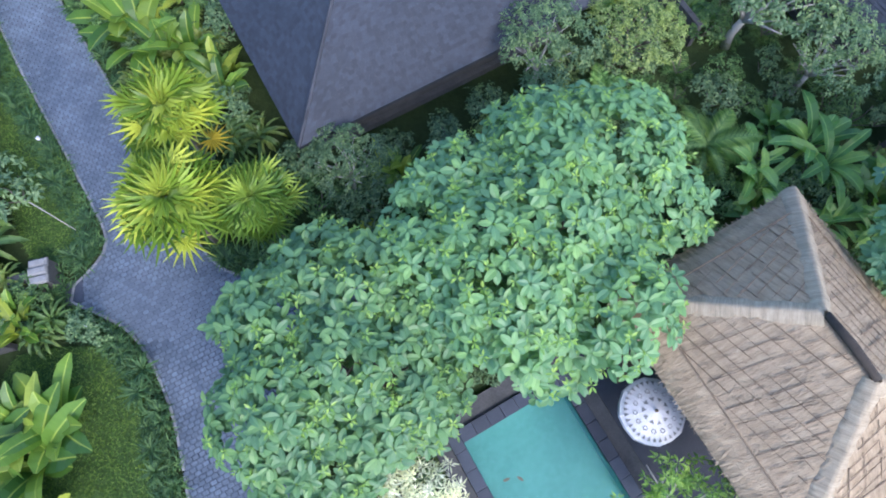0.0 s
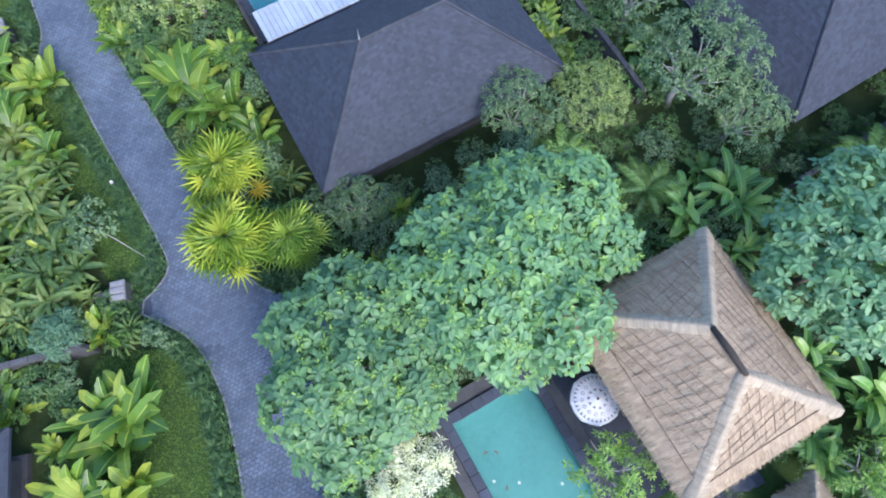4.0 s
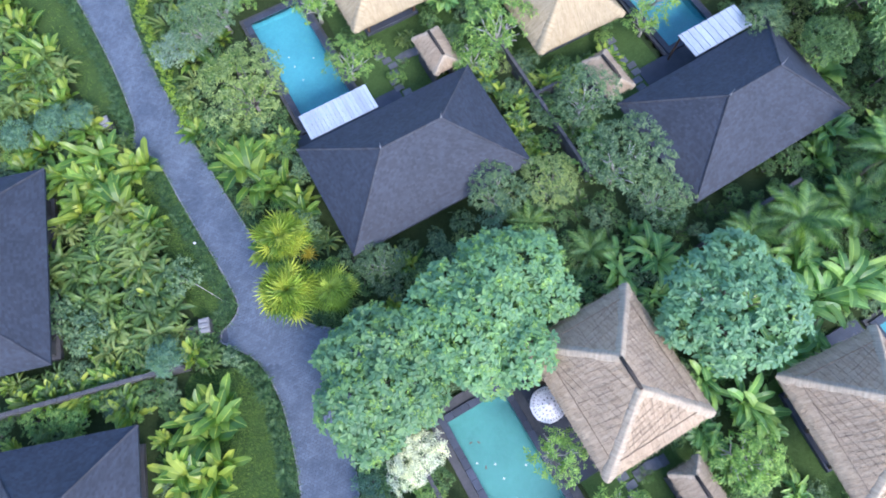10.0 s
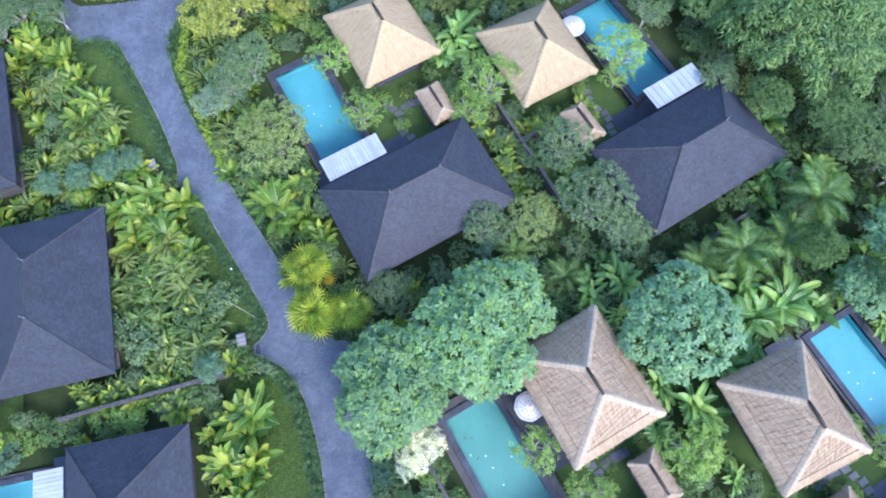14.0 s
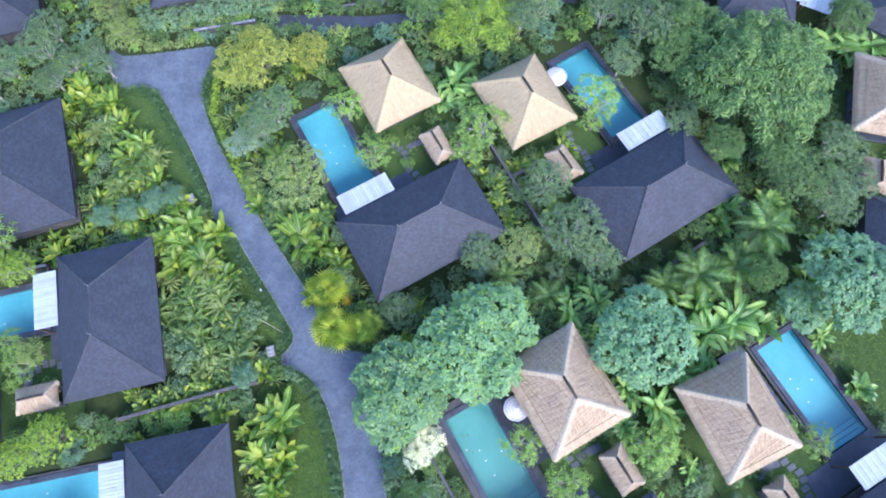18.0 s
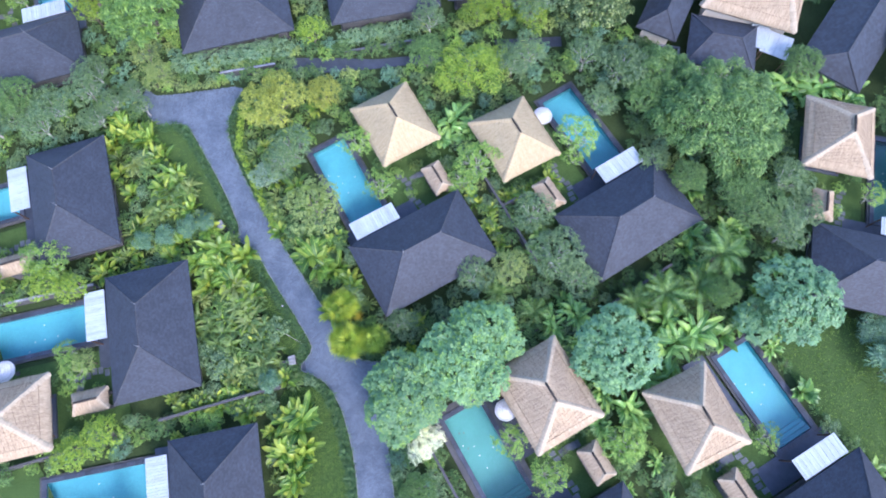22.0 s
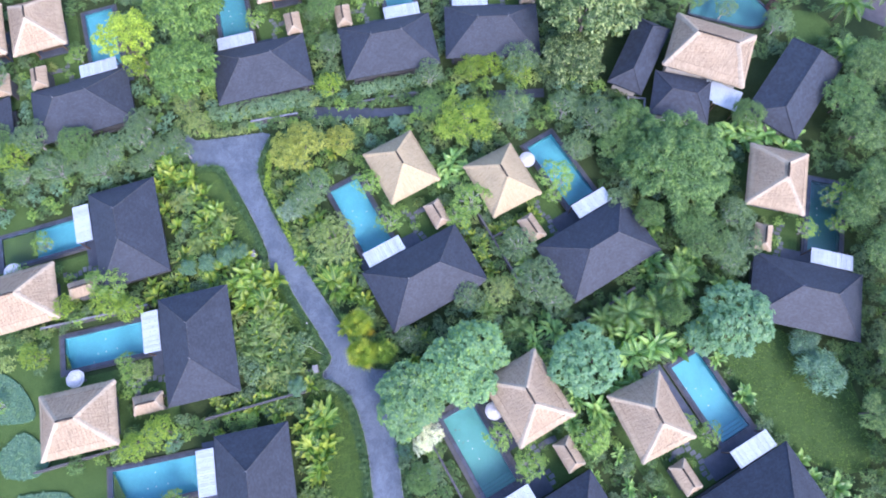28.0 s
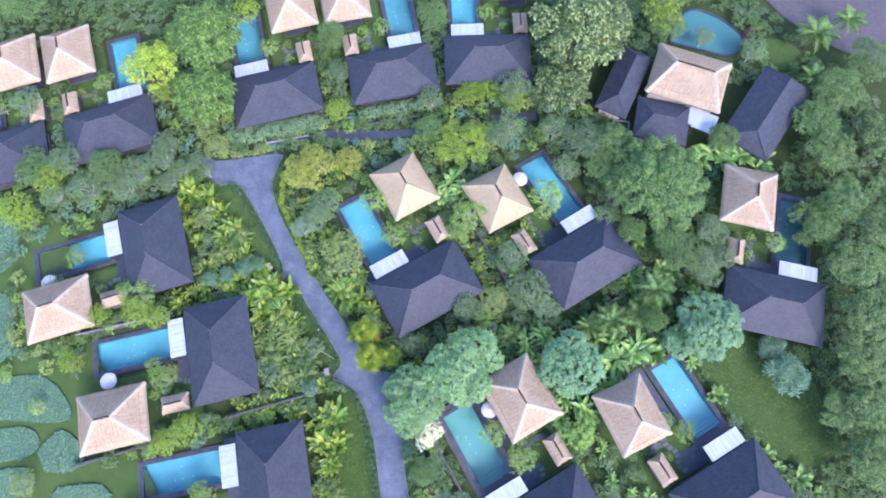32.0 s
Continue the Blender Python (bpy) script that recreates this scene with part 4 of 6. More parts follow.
def thatch_roof(parent, eu, ev, rh, z0, z1, thick=0.38, grid=0.68, roll=0.2, lattice=True, along_v=True, straw="thatch"):
    """Thick hipped thatch: slopes, eave skirt, rolls over hips and ridge, batten net, dark slot at the ridge."""
    fu, fv = (ev, eu) if along_v else (eu, ev)
    turn = Matrix.Rotation(math.pi / 2, 4, "Z") if along_v else Matrix()
    faces = [tuple(turn @ p for p in fc) for fc in roof_faces(fu, fv, rh, z0, z1)]
    b = Build()
    for k, fc in enumerate(faces):
        thatch_face(b, fc, 14, 9, 7 * k)
    cor = [fc[0] for fc in faces]
    for k in range(4):
        a, c = cor[k], cor[(k + 1) % 4]
        n, v, uv = 14, [], []
        cen = Vector((0, 0, z0))
        for i in range(n + 1):
            p = a.lerp(c, i / n)
            inn = (cen - p).normalized()
            w = 0.05 * noise.noise(p * 2.1)
            v += [p, p + Vector((0, 0, -thick + w)) + inn * 0.1, p + Vector((0, 0, -thick * 0.8)) + inn * 0.9]
            uv += [(i * 0.5, 0), (i * 0.5, thick), (i * 0.5, 1.2)]
        b.put(v, [(3 * i + j, 3 * i + j + 1, 3 * i + j + 4, 3 * i + j + 3) for i in range(n) for j in (0, 1)], uv)
    roof = part("roof", b, straw, parent, "weathered alang grass thatch", True)
    bm = bmesh.new()
    bm.from_mesh(roof.data)
    bmesh.ops.remove_doubles(bm, verts=bm.verts, dist=0.002)
    bm.to_mesh(roof.data)
    bm.free()
    up = Vector((0, 0, 0.06))
    for k, fc in enumerate(faces):
        part("hip_roll", hip_band(fc, faces[k - 1], roll, k), "thatch_cap" if straw == "thatch" else straw, roof, "pale thatch roll along the hip", True)
    loose = part("loose_straw", straw_tufts(faces, 2600 if eu > 3 else 420), straw, roof, "loose straw ends standing off the thatch")
    tagged(loose, kind="stuff")
    p, q = faces[0][2], faces[0][3]
    # the open slot's darkness is drawn as a solid dark tube
    part("ridge_slot", Build().tube([p + up * 2.0, p.lerp(q, 0.5) + up * 3.2, q + up * 2.0], [0.13, 0.16, 0.13], 7), "slot", roof, "dark tube standing in for the unlit ridge opening", True)
    if lattice:
        for k, fc in enumerate(faces):
            A, B, P, Q = fc
            nor = (B - A).cross(P - A).normalized() * 0.085
            ex = (B - A).normalized()
            up2 = ((P + Q) / 2 - (A + B) / 2)
            ey = (up2 - ex * up2.dot(ex))
            H = ey.length
            ey = ey / H
            W = (B - A).length
            pl, pr = (P - A).dot(ex), (Q - A).dot(ex)
            lb = Build()

            def span(s):
                return pl * s / H, W + (pr - W) * s / H

            f3 = lambda u, s: A + ex * u + ey * s + nor * (0.8 + 0.75 * math.sin(math.pi * s / H))
            wob = random.Random(k)
            for fam in (0, 1):
                x = -H
                while x < W + H:
                    line = []
                    for j in range(61):
                        s = H * (0.24 + 0.72 * j / 60)
                        if fam == 0:
                            xx = x + 0.12 * s
                        else:
                            xx, s = W * j / 60, 0.24 * H + (x + H) * 0.8 + 0.26 * (W * j / 60 - W / 2)
                        lo, hi = span(s)
                        if lo + 0.45 < xx < hi - 0.45 and 0.2 * H < s < 0.97 * H:
                            line.append((xx, s))
                    if len(line) > 3:
                        j = 0
                        while j < len(line) - 2:
                            e = min(len(line) - 1, j + wob.randint(8, 22))
                            (xa, sa), (xb, sb) = line[j], line[e]
                            off = wob.uniform(-0.06, 0.06)
                            ja, jb = off + wob.uniform(-0.05, 0.05), off + wob.uniform(-0.05, 0.05)
                            lb.tube([f3(xa + ja, sa + ja), f3(xb + jb, sb + jb)], wob.uniform(0.009, 0.02), 4)
                            j = e + (wob.randint(0, 4) if wob.random() < 0.5 else -1)
                    x += grid * wob.uniform(0.75, 1.05)
            lo, hi = span(0.21 * H)
            lb.tube([f3(lo + 0.4, 0.21 * H), f3((lo + hi) / 2, 0.215 * H), f3(hi - 0.4, 0.21 * H)], 0.026, 5)
            if lb.v:
                part("batten_net", lb, "batten", roof, "crossed bamboo battens tied over thatch")
    return roof


def pavilion(m, straw="thatch"):
    p = thing("pavilion", "open pavilion with weathered hipped thatch roof beside a pool" if straw == "thatch" else "open pavilion with golden hipped thatch roof beside a pool", "pavilion", m, "thatched pavilions")
    if straw == "thatch":
        thatch_roof(p, 4.55, 5.35, 1.2, 4.7, 8.0, straw=straw)
    else:
        thatch_roof(p, 4.4, 5.0, 1.15, 3.75, 7.1, straw=straw, lattice=False)
    part("floor_slab", Build().box(-2.7, -3.3, -0.1, 2.7, 3.3, 0.4, 0.04), "coping", p)
    for x in (-2.4, 2.4):
        for y in (-3.0, 0, 3.0):
            part("post", Build().box(x - 0.11, y - 0.11, 0.4, x + 0.11, y + 0.11, 5.1 if straw == "thatch" else 4.2, 0.02), "timber", p)
    part("daybed", Build().box(-1.9, -2.0, 0.4, 1.9, 0.6, 0.95, 0.06), "timber", p)
    part("mattress", Build().box(-1.8, -1.9, 0.95, 1.8, 0.5, 1.13, 0.06), "cloth", p)
    return p


def gatehouse(m):
    p = thing("gate_shelter", "small thatched entrance shelter with dark ridge", "shelter", m, "entrance shelters")
    thatch_roof(p, 1.35, 2.15, 1.35, 2.75, 3.75, 0.25, roll=0.13, lattice=False)
    for x in (-0.9, 0.9):
        part("wall", Build().box(x - 0.15, -1.5, -0.1, x + 0.15, 1.5, 2.75), "wall", p)
    return p


def pool(m, tile):
    W, L = 2.45, 6.2
    # teal and dark tiles: blue pools with tree shade painted into the tile
    p = thing("swimming_pool", {"pool_blue": "rectangular turquoise garden pool with dark stone coping", "pool_green": "rectangular jade-green garden pool with dark stone coping", "pool_teal_shaded": "rectangular garden pool, tree shade put into its muted teal tile", "pool_dark_shaded": "rectangular pool, tree shade put into its dark teal tile"}[tile], "pool", m, "garden pools")
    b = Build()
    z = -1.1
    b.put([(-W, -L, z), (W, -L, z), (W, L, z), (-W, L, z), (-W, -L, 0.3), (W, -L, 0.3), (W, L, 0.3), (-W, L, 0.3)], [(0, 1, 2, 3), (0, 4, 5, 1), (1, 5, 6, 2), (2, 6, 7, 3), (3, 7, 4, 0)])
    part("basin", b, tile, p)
    for k in range(3):
        part("step", Build().box(-W, -L + 0.5 * k, z, W, -L + 0.5 * (k + 1), z + 0.9 - 0.3 * k, 0.02), tile, p)
    wt = part("water", Build().put([(-W, -L, 0.2), (W, -L, 0.2), (W, L, 0.2), (-W, L, 0.2)], [(0, 1, 2, 3)]), "water", p, "clear still pool water")
    wt.visible_shadow = False
    rng = random.Random(5)
    for sx in (-1, 1):
        for k in range(16):
            y0, y1 = -L - 0.6 + k * (2 * L + 1.2) / 16, -L - 0.6 + (k + 1) * (2 * L + 1.2) / 16 - 0.012
            x0, x1 = sorted((sx * W, sx * (W + 0.55)))
            part("coping_slab", Build().box(x0, y0, -0.1, x1, y1, 0.3 + rng.uniform(0, 0.012), 0.012), "coping", p)
    for sy in (-1, 1):
        for k in range(7):
            x0, x1 = -W + k * 2 * W / 7, -W + (k + 1) * 2 * W / 7 - 0.012
            y0, y1 = sorted((sy * L, sy * (L + 0.6)))
            part("coping_slab", Build().box(x0, y0, -0.1, x1, y1, 0.3 + rng.uniform(0, 0.012), 0.012), "coping", p)
    for sx in (-1, 1):
        x0, x1 = sorted((sx * (W + 0.56), sx * (W + (1.25 if tile == "pool_green" else 0.85))))
        part("gutter", Build().box(x0, -L - 0.6, -0.1, x1, L + 0.6, 0.16, 0.02), "wall", p, "lower dark overflow edge")
    part("end_gutter", Build().box(-W - 0.85, L + 0.61, -0.1, W + 0.85, L + (1.45 if tile == "pool_green" else 0.95), 0.16, 0.02), "wall", p)
    for k in range(5):
        x, y = rng.uniform(-W + 0.5, W - 0.5), rng.uniform(-L + 2, L - 0.5)
        part("pool_light", Build().tube([(x, y, z + 0.01), (x, y, z + 0.05)], 0.09, 10), "cloth", p, "round white pool fitting")
    return p


def pergola(m):
    W, D = 3.15, 1.25
    p = thing("terrace_canopy", "white slatted terrace canopy between villa roof and pool", "canopy", m, "white canopies")
    n = 18
    for k in range(n):
        x0 = -W + k * 2 * W / n
        part("board", Build().box(x0, -D, 3.3 + 0.03 * (k % 2), x0 + 2 * W / n - 0.02, D, 3.36 + 0.03 * (k % 2), 0.012), "white", p)
    for y in (-D + 0.1, 0, D - 0.16):
        part("beam", Build().box(-W, y, 3.16, W, y + 0.08, 3.3), "timber", p)
    for x in (-W + 0.1, W - 0.24):
        part("post", Build().box(x, D - 0.3, 0, x + 0.14, D - 0.16, 3.16), "timber", p)
    return p


def umbrella(m):
    p = thing("parasol", "round white fringed parasol with printed rings beside the pool", "parasol", m, "white parasols")
    R, n, b = 1.32, 16, Build()
    prof = [(0.03, 3.12), (0.35, 3.02), (0.8, 2.86), (1.15, 2.72), (R, 2.62), (R + 0.02, 2.42)]
    v = [(r * (1 if k % 2 else 0.975) * math.cos(math.tau * k / n), r * (1 if k % 2 else 0.975) * math.sin(math.tau * k / n), z) for r, z in prof for k in range(n)]
    b.put(v, [(i * n + k, i * n + (k + 1) % n, (i + 1) * n + (k + 1) % n, (i + 1) * n + k) for i in range(5) for k in range(n)])
    can = part("canopy", b, "cloth", p)

    def zat(r):
        for (a, za), (c, zc) in zip(prof, prof[1:]):
            if a <= r <= c:
                return za + (zc - za) * (r - a) / (c - a) + 0.022
        return 2.64

    for r0, r1, cnt in ((0.98, 1.16, 32), (0.36, 0.52, 10)):
        tb = Build()
        for k in range(cnt):
            a, h = math.tau * k / cnt, math.pi / cnt * 0.62
            tb.put([(r0 * math.cos(a), r0 * math.sin(a), zat(r0) + 0.01), (r1 * math.cos(a - h), r1 * math.sin(a - h), zat(r1)), (r1 * math.cos(a + h), r1 * math.sin(a + h), zat(r1))], [(0, 1, 2)])
        part("printed_ring", tb, "trim", can, "ring of small dark triangles")
    tb = Build()
    for k in range(14):
        a = math.tau * k / 14
        c = Vector((0.77 * math.cos(a), 0.77 * math.sin(a), zat(0.77) + 0.012))
        for j in range(6):
            e, g = j * math.tau / 6, (j + 0.6) * math.tau / 6
            tb.put([c + Vector((0.055 * math.cos(e), 0.055 * math.sin(e), 0)), c + Vector((0.1 * math.cos(e), 0.1 * math.sin(e), 0)), c + Vector((0.1 * math.cos(g), 0.1 * math.sin(g), 0)), c + Vector((0.055 * math.cos(g), 0.055 * math.sin(g), 0))], [(0, 1, 2, 3)])
    part("printed_ring", tb, "trim", can, "ring of small round motifs")
    part("finial", Build().tube([(0, 0, 3.1), (0, 0, 3.2), (0, 0, 3.34)], [0.07, 0.06, 0.01], 8), "batten", p)
    part("pole", Build().tube([(0, 0, 0), (0, 0, 3.1)], 0.03, 8), "timber", p)
    part("base", Build().tube([(0, 0, 0), (0, 0, 0.3), (0, 0, 0.34)], [0.28, 0.26, 0.1], 12), "wall", p)
    return p


def terrace(m, mirror, paved, up):
    """Stone pool terrace, yard lawn and stepping slabs of one villa."""
    s = -1 if mirror else 1
    t = thing("terrace", "dark stone pool terrace with stepping slabs", "terrace", m, "pool terraces", "structure")
    x0, x1 = sorted((s * -7.8, s * 2.6))
    part("paving", Build().box(x0, 5.0, -0.12, x1, 8.3, 0.1), "coping", t)
    x0, x1 = sorted((s * -0.2, s * 2.9))
    if paved:
        part("paving", Build().box(x0, 12.6, -0.12, x1, 22.6, 0.12), "coping", t)
    x0, x1 = sorted((s * 0.2, s * 11.2))
    part("yard", Build().box(x0, 5.0, -0.12, x1, 22.0, 0.04 + up), "lawn", t, "shaded green yard grass")
    rng = random.Random(int(m.translation.x * 7))
    for k in range(9):
        x, y = s * (3.0 + 0.35 * math.sin(k * 1.3)), 5.9 + k * 0.78
        part("stepping_slab", Build().box(x - 0.42, y - 0.3, 0.0, x + 0.42, y + 0.3, 0.11 + rng.uniform(0, 0.02), 0.02), "stone", t)
    for k in range(5):
        x, y = s * (4.2 + 0.8 * k * 0.7), 10.9 + 0.1 * math.sin(k)
        part("stepping_slab", Build().box(x - 0.3, y - 0.42, 0.0, x + 0.3, y + 0.42, 0.11 + rng.uniform(0, 0.02), 0.02), "stone", t)
    return t


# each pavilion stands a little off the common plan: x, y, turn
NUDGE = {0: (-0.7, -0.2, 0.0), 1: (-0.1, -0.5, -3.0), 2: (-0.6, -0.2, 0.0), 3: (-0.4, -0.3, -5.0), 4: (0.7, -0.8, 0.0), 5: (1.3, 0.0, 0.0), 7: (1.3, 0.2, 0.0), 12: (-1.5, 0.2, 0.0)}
SINGLE = []
LOCAL = []
first = {}
for n, (cx, cy, ang, mir, tile) in enumerate(VILLAS):
    base = pose(cx, cy, 0, 0, 0, ang)
    s = -1 if mir else 1
    LOCAL.append((base.inverted(), s))
    if n < 2:
        h = house(base, n == 0)
        if n == 0:
            shingle_objects(h)
        else:
            first["house"] = h
    else:
        copy_thing(first["house"], base)
    terrace(base, mir, n in (2, 3), 0.004 * n)
    for key, make, at in (("pav" if n > 1 else "pav_new", lambda mm: pavilion(mm, "thatch" if n > 1 else "thatch_new"), (s * 6.2, 17.7)), ("gate", gatehouse, (s * 6.75, 8.3)), (tile, lambda mm: pool(mm, tile), (s * -3.85, 15.0)), ("perg", pergola, (s * -3.55, 6.75)), ("umb", umbrella, (s * 0.7, 18.6))):
        if key == "umb" and (n in (0, 3) or n > 5):
            continue
        m = base @ pose(at[0], at[1], 0)
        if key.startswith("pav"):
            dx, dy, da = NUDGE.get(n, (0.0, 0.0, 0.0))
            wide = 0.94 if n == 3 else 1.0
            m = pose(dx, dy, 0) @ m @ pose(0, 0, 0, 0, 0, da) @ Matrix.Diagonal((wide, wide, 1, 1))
        if key in first:
            copy_thing(first[key], m)
        else:
            first[key] = make(m)


# ---- club houses beyond the gardens ----
def big_roof(name, label, cx, cy, ang, eu, ev, rh, z0, z1, mat, th=0.3):
    h = thing(name, label, "house", pose(cx, cy, 0, 0, 0, ang))
    ring_walls(h, eu - 1.0, ev - 1.0, -0.1, z0 + 0.3, "plaster")
    if mat == "thatch":
        thatch_roof(h, eu, ev, rh, z0, z1, along_v=False, roll=0.26)
        return h
    pts = [Vector((-eu, -ev, z0)), Vector((eu, -ev, z0)), Vector((eu, ev, z0)), Vector((-eu, ev, z0)), Vector((-rh, 0, z1)), Vector((rh, 0, z1))]
    b = Build()
    rng = random.Random(1)
    b.put(pts + [p - Vector((0, 0, th)) for p in pts[:4]], [(0, 1, 5, 4), (1, 2, 5), (2, 3, 4, 5), (3, 0, 4), (0, 6, 7, 1), (1, 7, 8, 2), (2, 8, 9, 3), (3, 9, 6, 0), (6, 9, 8, 7)])
    roof = part("roof", b, mat, h)
    for fc in roof_faces(eu, ev, rh, z0, z1):
        sb = Build()
        nor = (fc[1] - fc[0]).cross(fc[2] - fc[0]).normalized()
        for r, *q in shingle_spots(fc, 0.34, 0.45):
            shingle_put(sb, q, nor, rng)
        tagged(part("shingle_course", sb, mat, roof), kind="stuff")
    for a, c in [(pts[0], pts[4]), (pts[3], pts[4]), (pts[1], pts[5]), (pts[2], pts[5]), (pts[4], pts[5])]:
        part("hip_cap", Build().tube([a + Vector((0, 0, 0.05)), c + Vector((0, 0, 0.05))], 0.11, 6), "hipcap", roof)
    return h


big_roof("club_house", "large club house under a wide pale thatch roof", 47.8, 58.6, -22, 6.8, 5.5, 3.4, 4.8, 8.2, "thatch")
big_roof("hall", "dark shingle-roofed hall beside the club house", 61.2, 51.4, 52, 8.8, 4.6, 6.5, 3.8, 6.6, "shingle")
big_roof("annex", "small dark-roofed annex beside the club house", 36.3, 59.0, 62, 7.2, 3.0, 4.6, 3.4, 5.6, "shingle")
big_roof("kitchen_wing", "dark-roofed wing in front of the club house", 42.2, 50.6, -15, 4.8, 4.2, 2.0, 3.4, 5.2, "shingle")

CURVE = smooth_line([(47.6, 69.6), (49.6, 74.2), (53.0, 77.0), (57.8, 75.0), (60.9, 71.8), (62.0, 69.0), (58.7, 66.2), (47.6, 69.6)], 0.8)[:-1]
cp = thing("lagoon_pool", "curved turquoise lagoon pool behind the club house", "pool")
# the dark tile with painted tree shade is reused for this basin
o = sheet("basin", CURVE, 0.1, "pool_dark_shaded", "", "", "", 0.2)
o.parent = cp
o = sheet("water", CURVE, 0.26, "water", "", "", "")
o.parent, o.visible_shadow = cp, False
for a, c in zip(CURVE, CURVE[1:] + CURVE[:1]):
    d = Vector((c[0] - a[0], c[1] - a[1], 0))
    o = part("rim_stone", Build().box(0, -0.18, -0.1, d.length, 0.18, 0.34, 0.03), "coping", cp)
    o.matrix_basis = pose(a[0], a[1], 0, 0, 0, math.degrees(math.atan2(d.y, d.x)))
for x, y, w, l, turn, z in ((47.6, 51.6, 1.3, 2.0, -20, 3.5), (50.0, 50.2, 2.0, 2.0, -28, 3.3)):
    t = thing("awning", "white sheet awning between dark roofs", "awning", pose(x, y, 0, 0, 0, turn), "white awnings")
    for k in range(6):
        part("sheet_panel", Build().box(-w + k * w / 3, -l, z + 0.02 * (k % 2), -w + (k + 1) * w / 3 - 0.02, l, z + 0.05 + 0.02 * (k % 2), 0.01), "white", t)
    for sx in (-1, 1):
        for sy in (-1, 1):
            part("post", Build().box(sx * (w - 0.12) - 0.06, sy * (l - 0.12) - 0.06, -0.1, sx * (w - 0.12) + 0.06, sy * (l - 0.12) + 0.06, z), "timber", t)


# ---- planting ----
def dome(seed, r, z, n=9, rise=0.3, sub=0.43):
    """Sub-lobes that make an uneven dome of radius r round height z."""
    rng = random.Random(seed)
    out = [(0, 0, z + rise * r, sub * r * 1.05)]
    for i in range(n):
        a = math.tau * i / n + rng.uniform(-0.35, 0.35)
        d = r * (0.6 if i % 3 else 0.38) * rng.uniform(0.85, 1.1)
        out.append((d * math.cos(a), d * math.sin(a), z + rise * r * (1 - (d / r) ** 2 * 1.7) + rng.uniform(-0.12, 0.12) * r, sub * r * rng.uniform(0.75, 1.1)))
    return out


def tree_kit(name, label, group, mat, bark, r, h, seeds, clusters, per, size, aspect=0.55, n=9, droop=0.25, inner=0.4, r0=0.16, spread=0.9, sub=0.43):
    """Variants of one kind of tree: a list of first things at rest far below, copied into place."""
    kit = []
    for s in seeds:
        t = thing(name, label, "tree", None, group)
        part("crown", crown_mesh("crown", mat, s, dome(s, r, h, n, 0.3, sub), clusters, per, size, aspect, droop, inner=inner, spread=spread, oval=mat == "round"), mat, t)
        part("trunk", limbs("trunk", bark, s, h * 1.02, r * 0.75, 6, r0), bark, t, "tapered trunk with forking limbs")
        kit.append([t, r, False])
    return kit


def wide_dome(seed, r, z, n, rise, sub):
    """Many small lobes spread evenly over a broad uneven dome."""
    rng = random.Random(seed)
    out = []
    for i in range(n):
        q = math.sqrt((i + 0.5) / n)
        a, d = i * 2.39996 + rng.uniform(-0.25, 0.25), 0.86 * r * q * rng.uniform(0.9, 1.08)
        out.append((d * math.cos(a), d * math.sin(a), z + rise * r * (1 - 1.1 * q * q) + rng.uniform(-0.1, 0.1) * r, sub * r * rng.uniform(0.7, 1.2)))
    return out


def great_kit(name, label, group, mat, r, h, seeds, n, sub, clusters, per, size, aspect, droop, rise=0.35, spread=0.9, inner=0.3):
    """Tall or broad trees whose crown breaks into many leafy tufts."""
    kit = []
    for s in seeds:
        t = thing(name, label, "tree", None, group)
        part("crown", crown_mesh("crown", mat, s, wide_dome(s, r, h, n, rise, sub), clusters, per, size, aspect, droop, inner=inner, spread=spread), mat, t)
        part("trunk", limbs("trunk", "bark", s, h * 1.02, r * 0.7, 8, 0.3), "bark", t, "tapered trunk with forking limbs")
        kit.append([t, r, False])
    return kit


def place(kit, k, x, y, size, turn, z=0.0):
    """Puts the k-th variant at a spot: the first use takes the original, later ones copy it."""
    e = kit[k % len(kit)]
    s = size / e[1]
    m = pose(x, y, z, 0, 0, turn) @ Matrix.Diagonal((s, s, max(0.7, min(1.25, s)), 1))
    if not e[2]:
        e[2] = True
        e[0].matrix_basis = m
        return e[0]
    src = e[0]
    old = src.matrix_basis.copy()
    src.scale = (1, 1, 1)
    c = copy_thing(src, m)
    src.matrix_basis = old
    return c


RNG = random.Random(11)

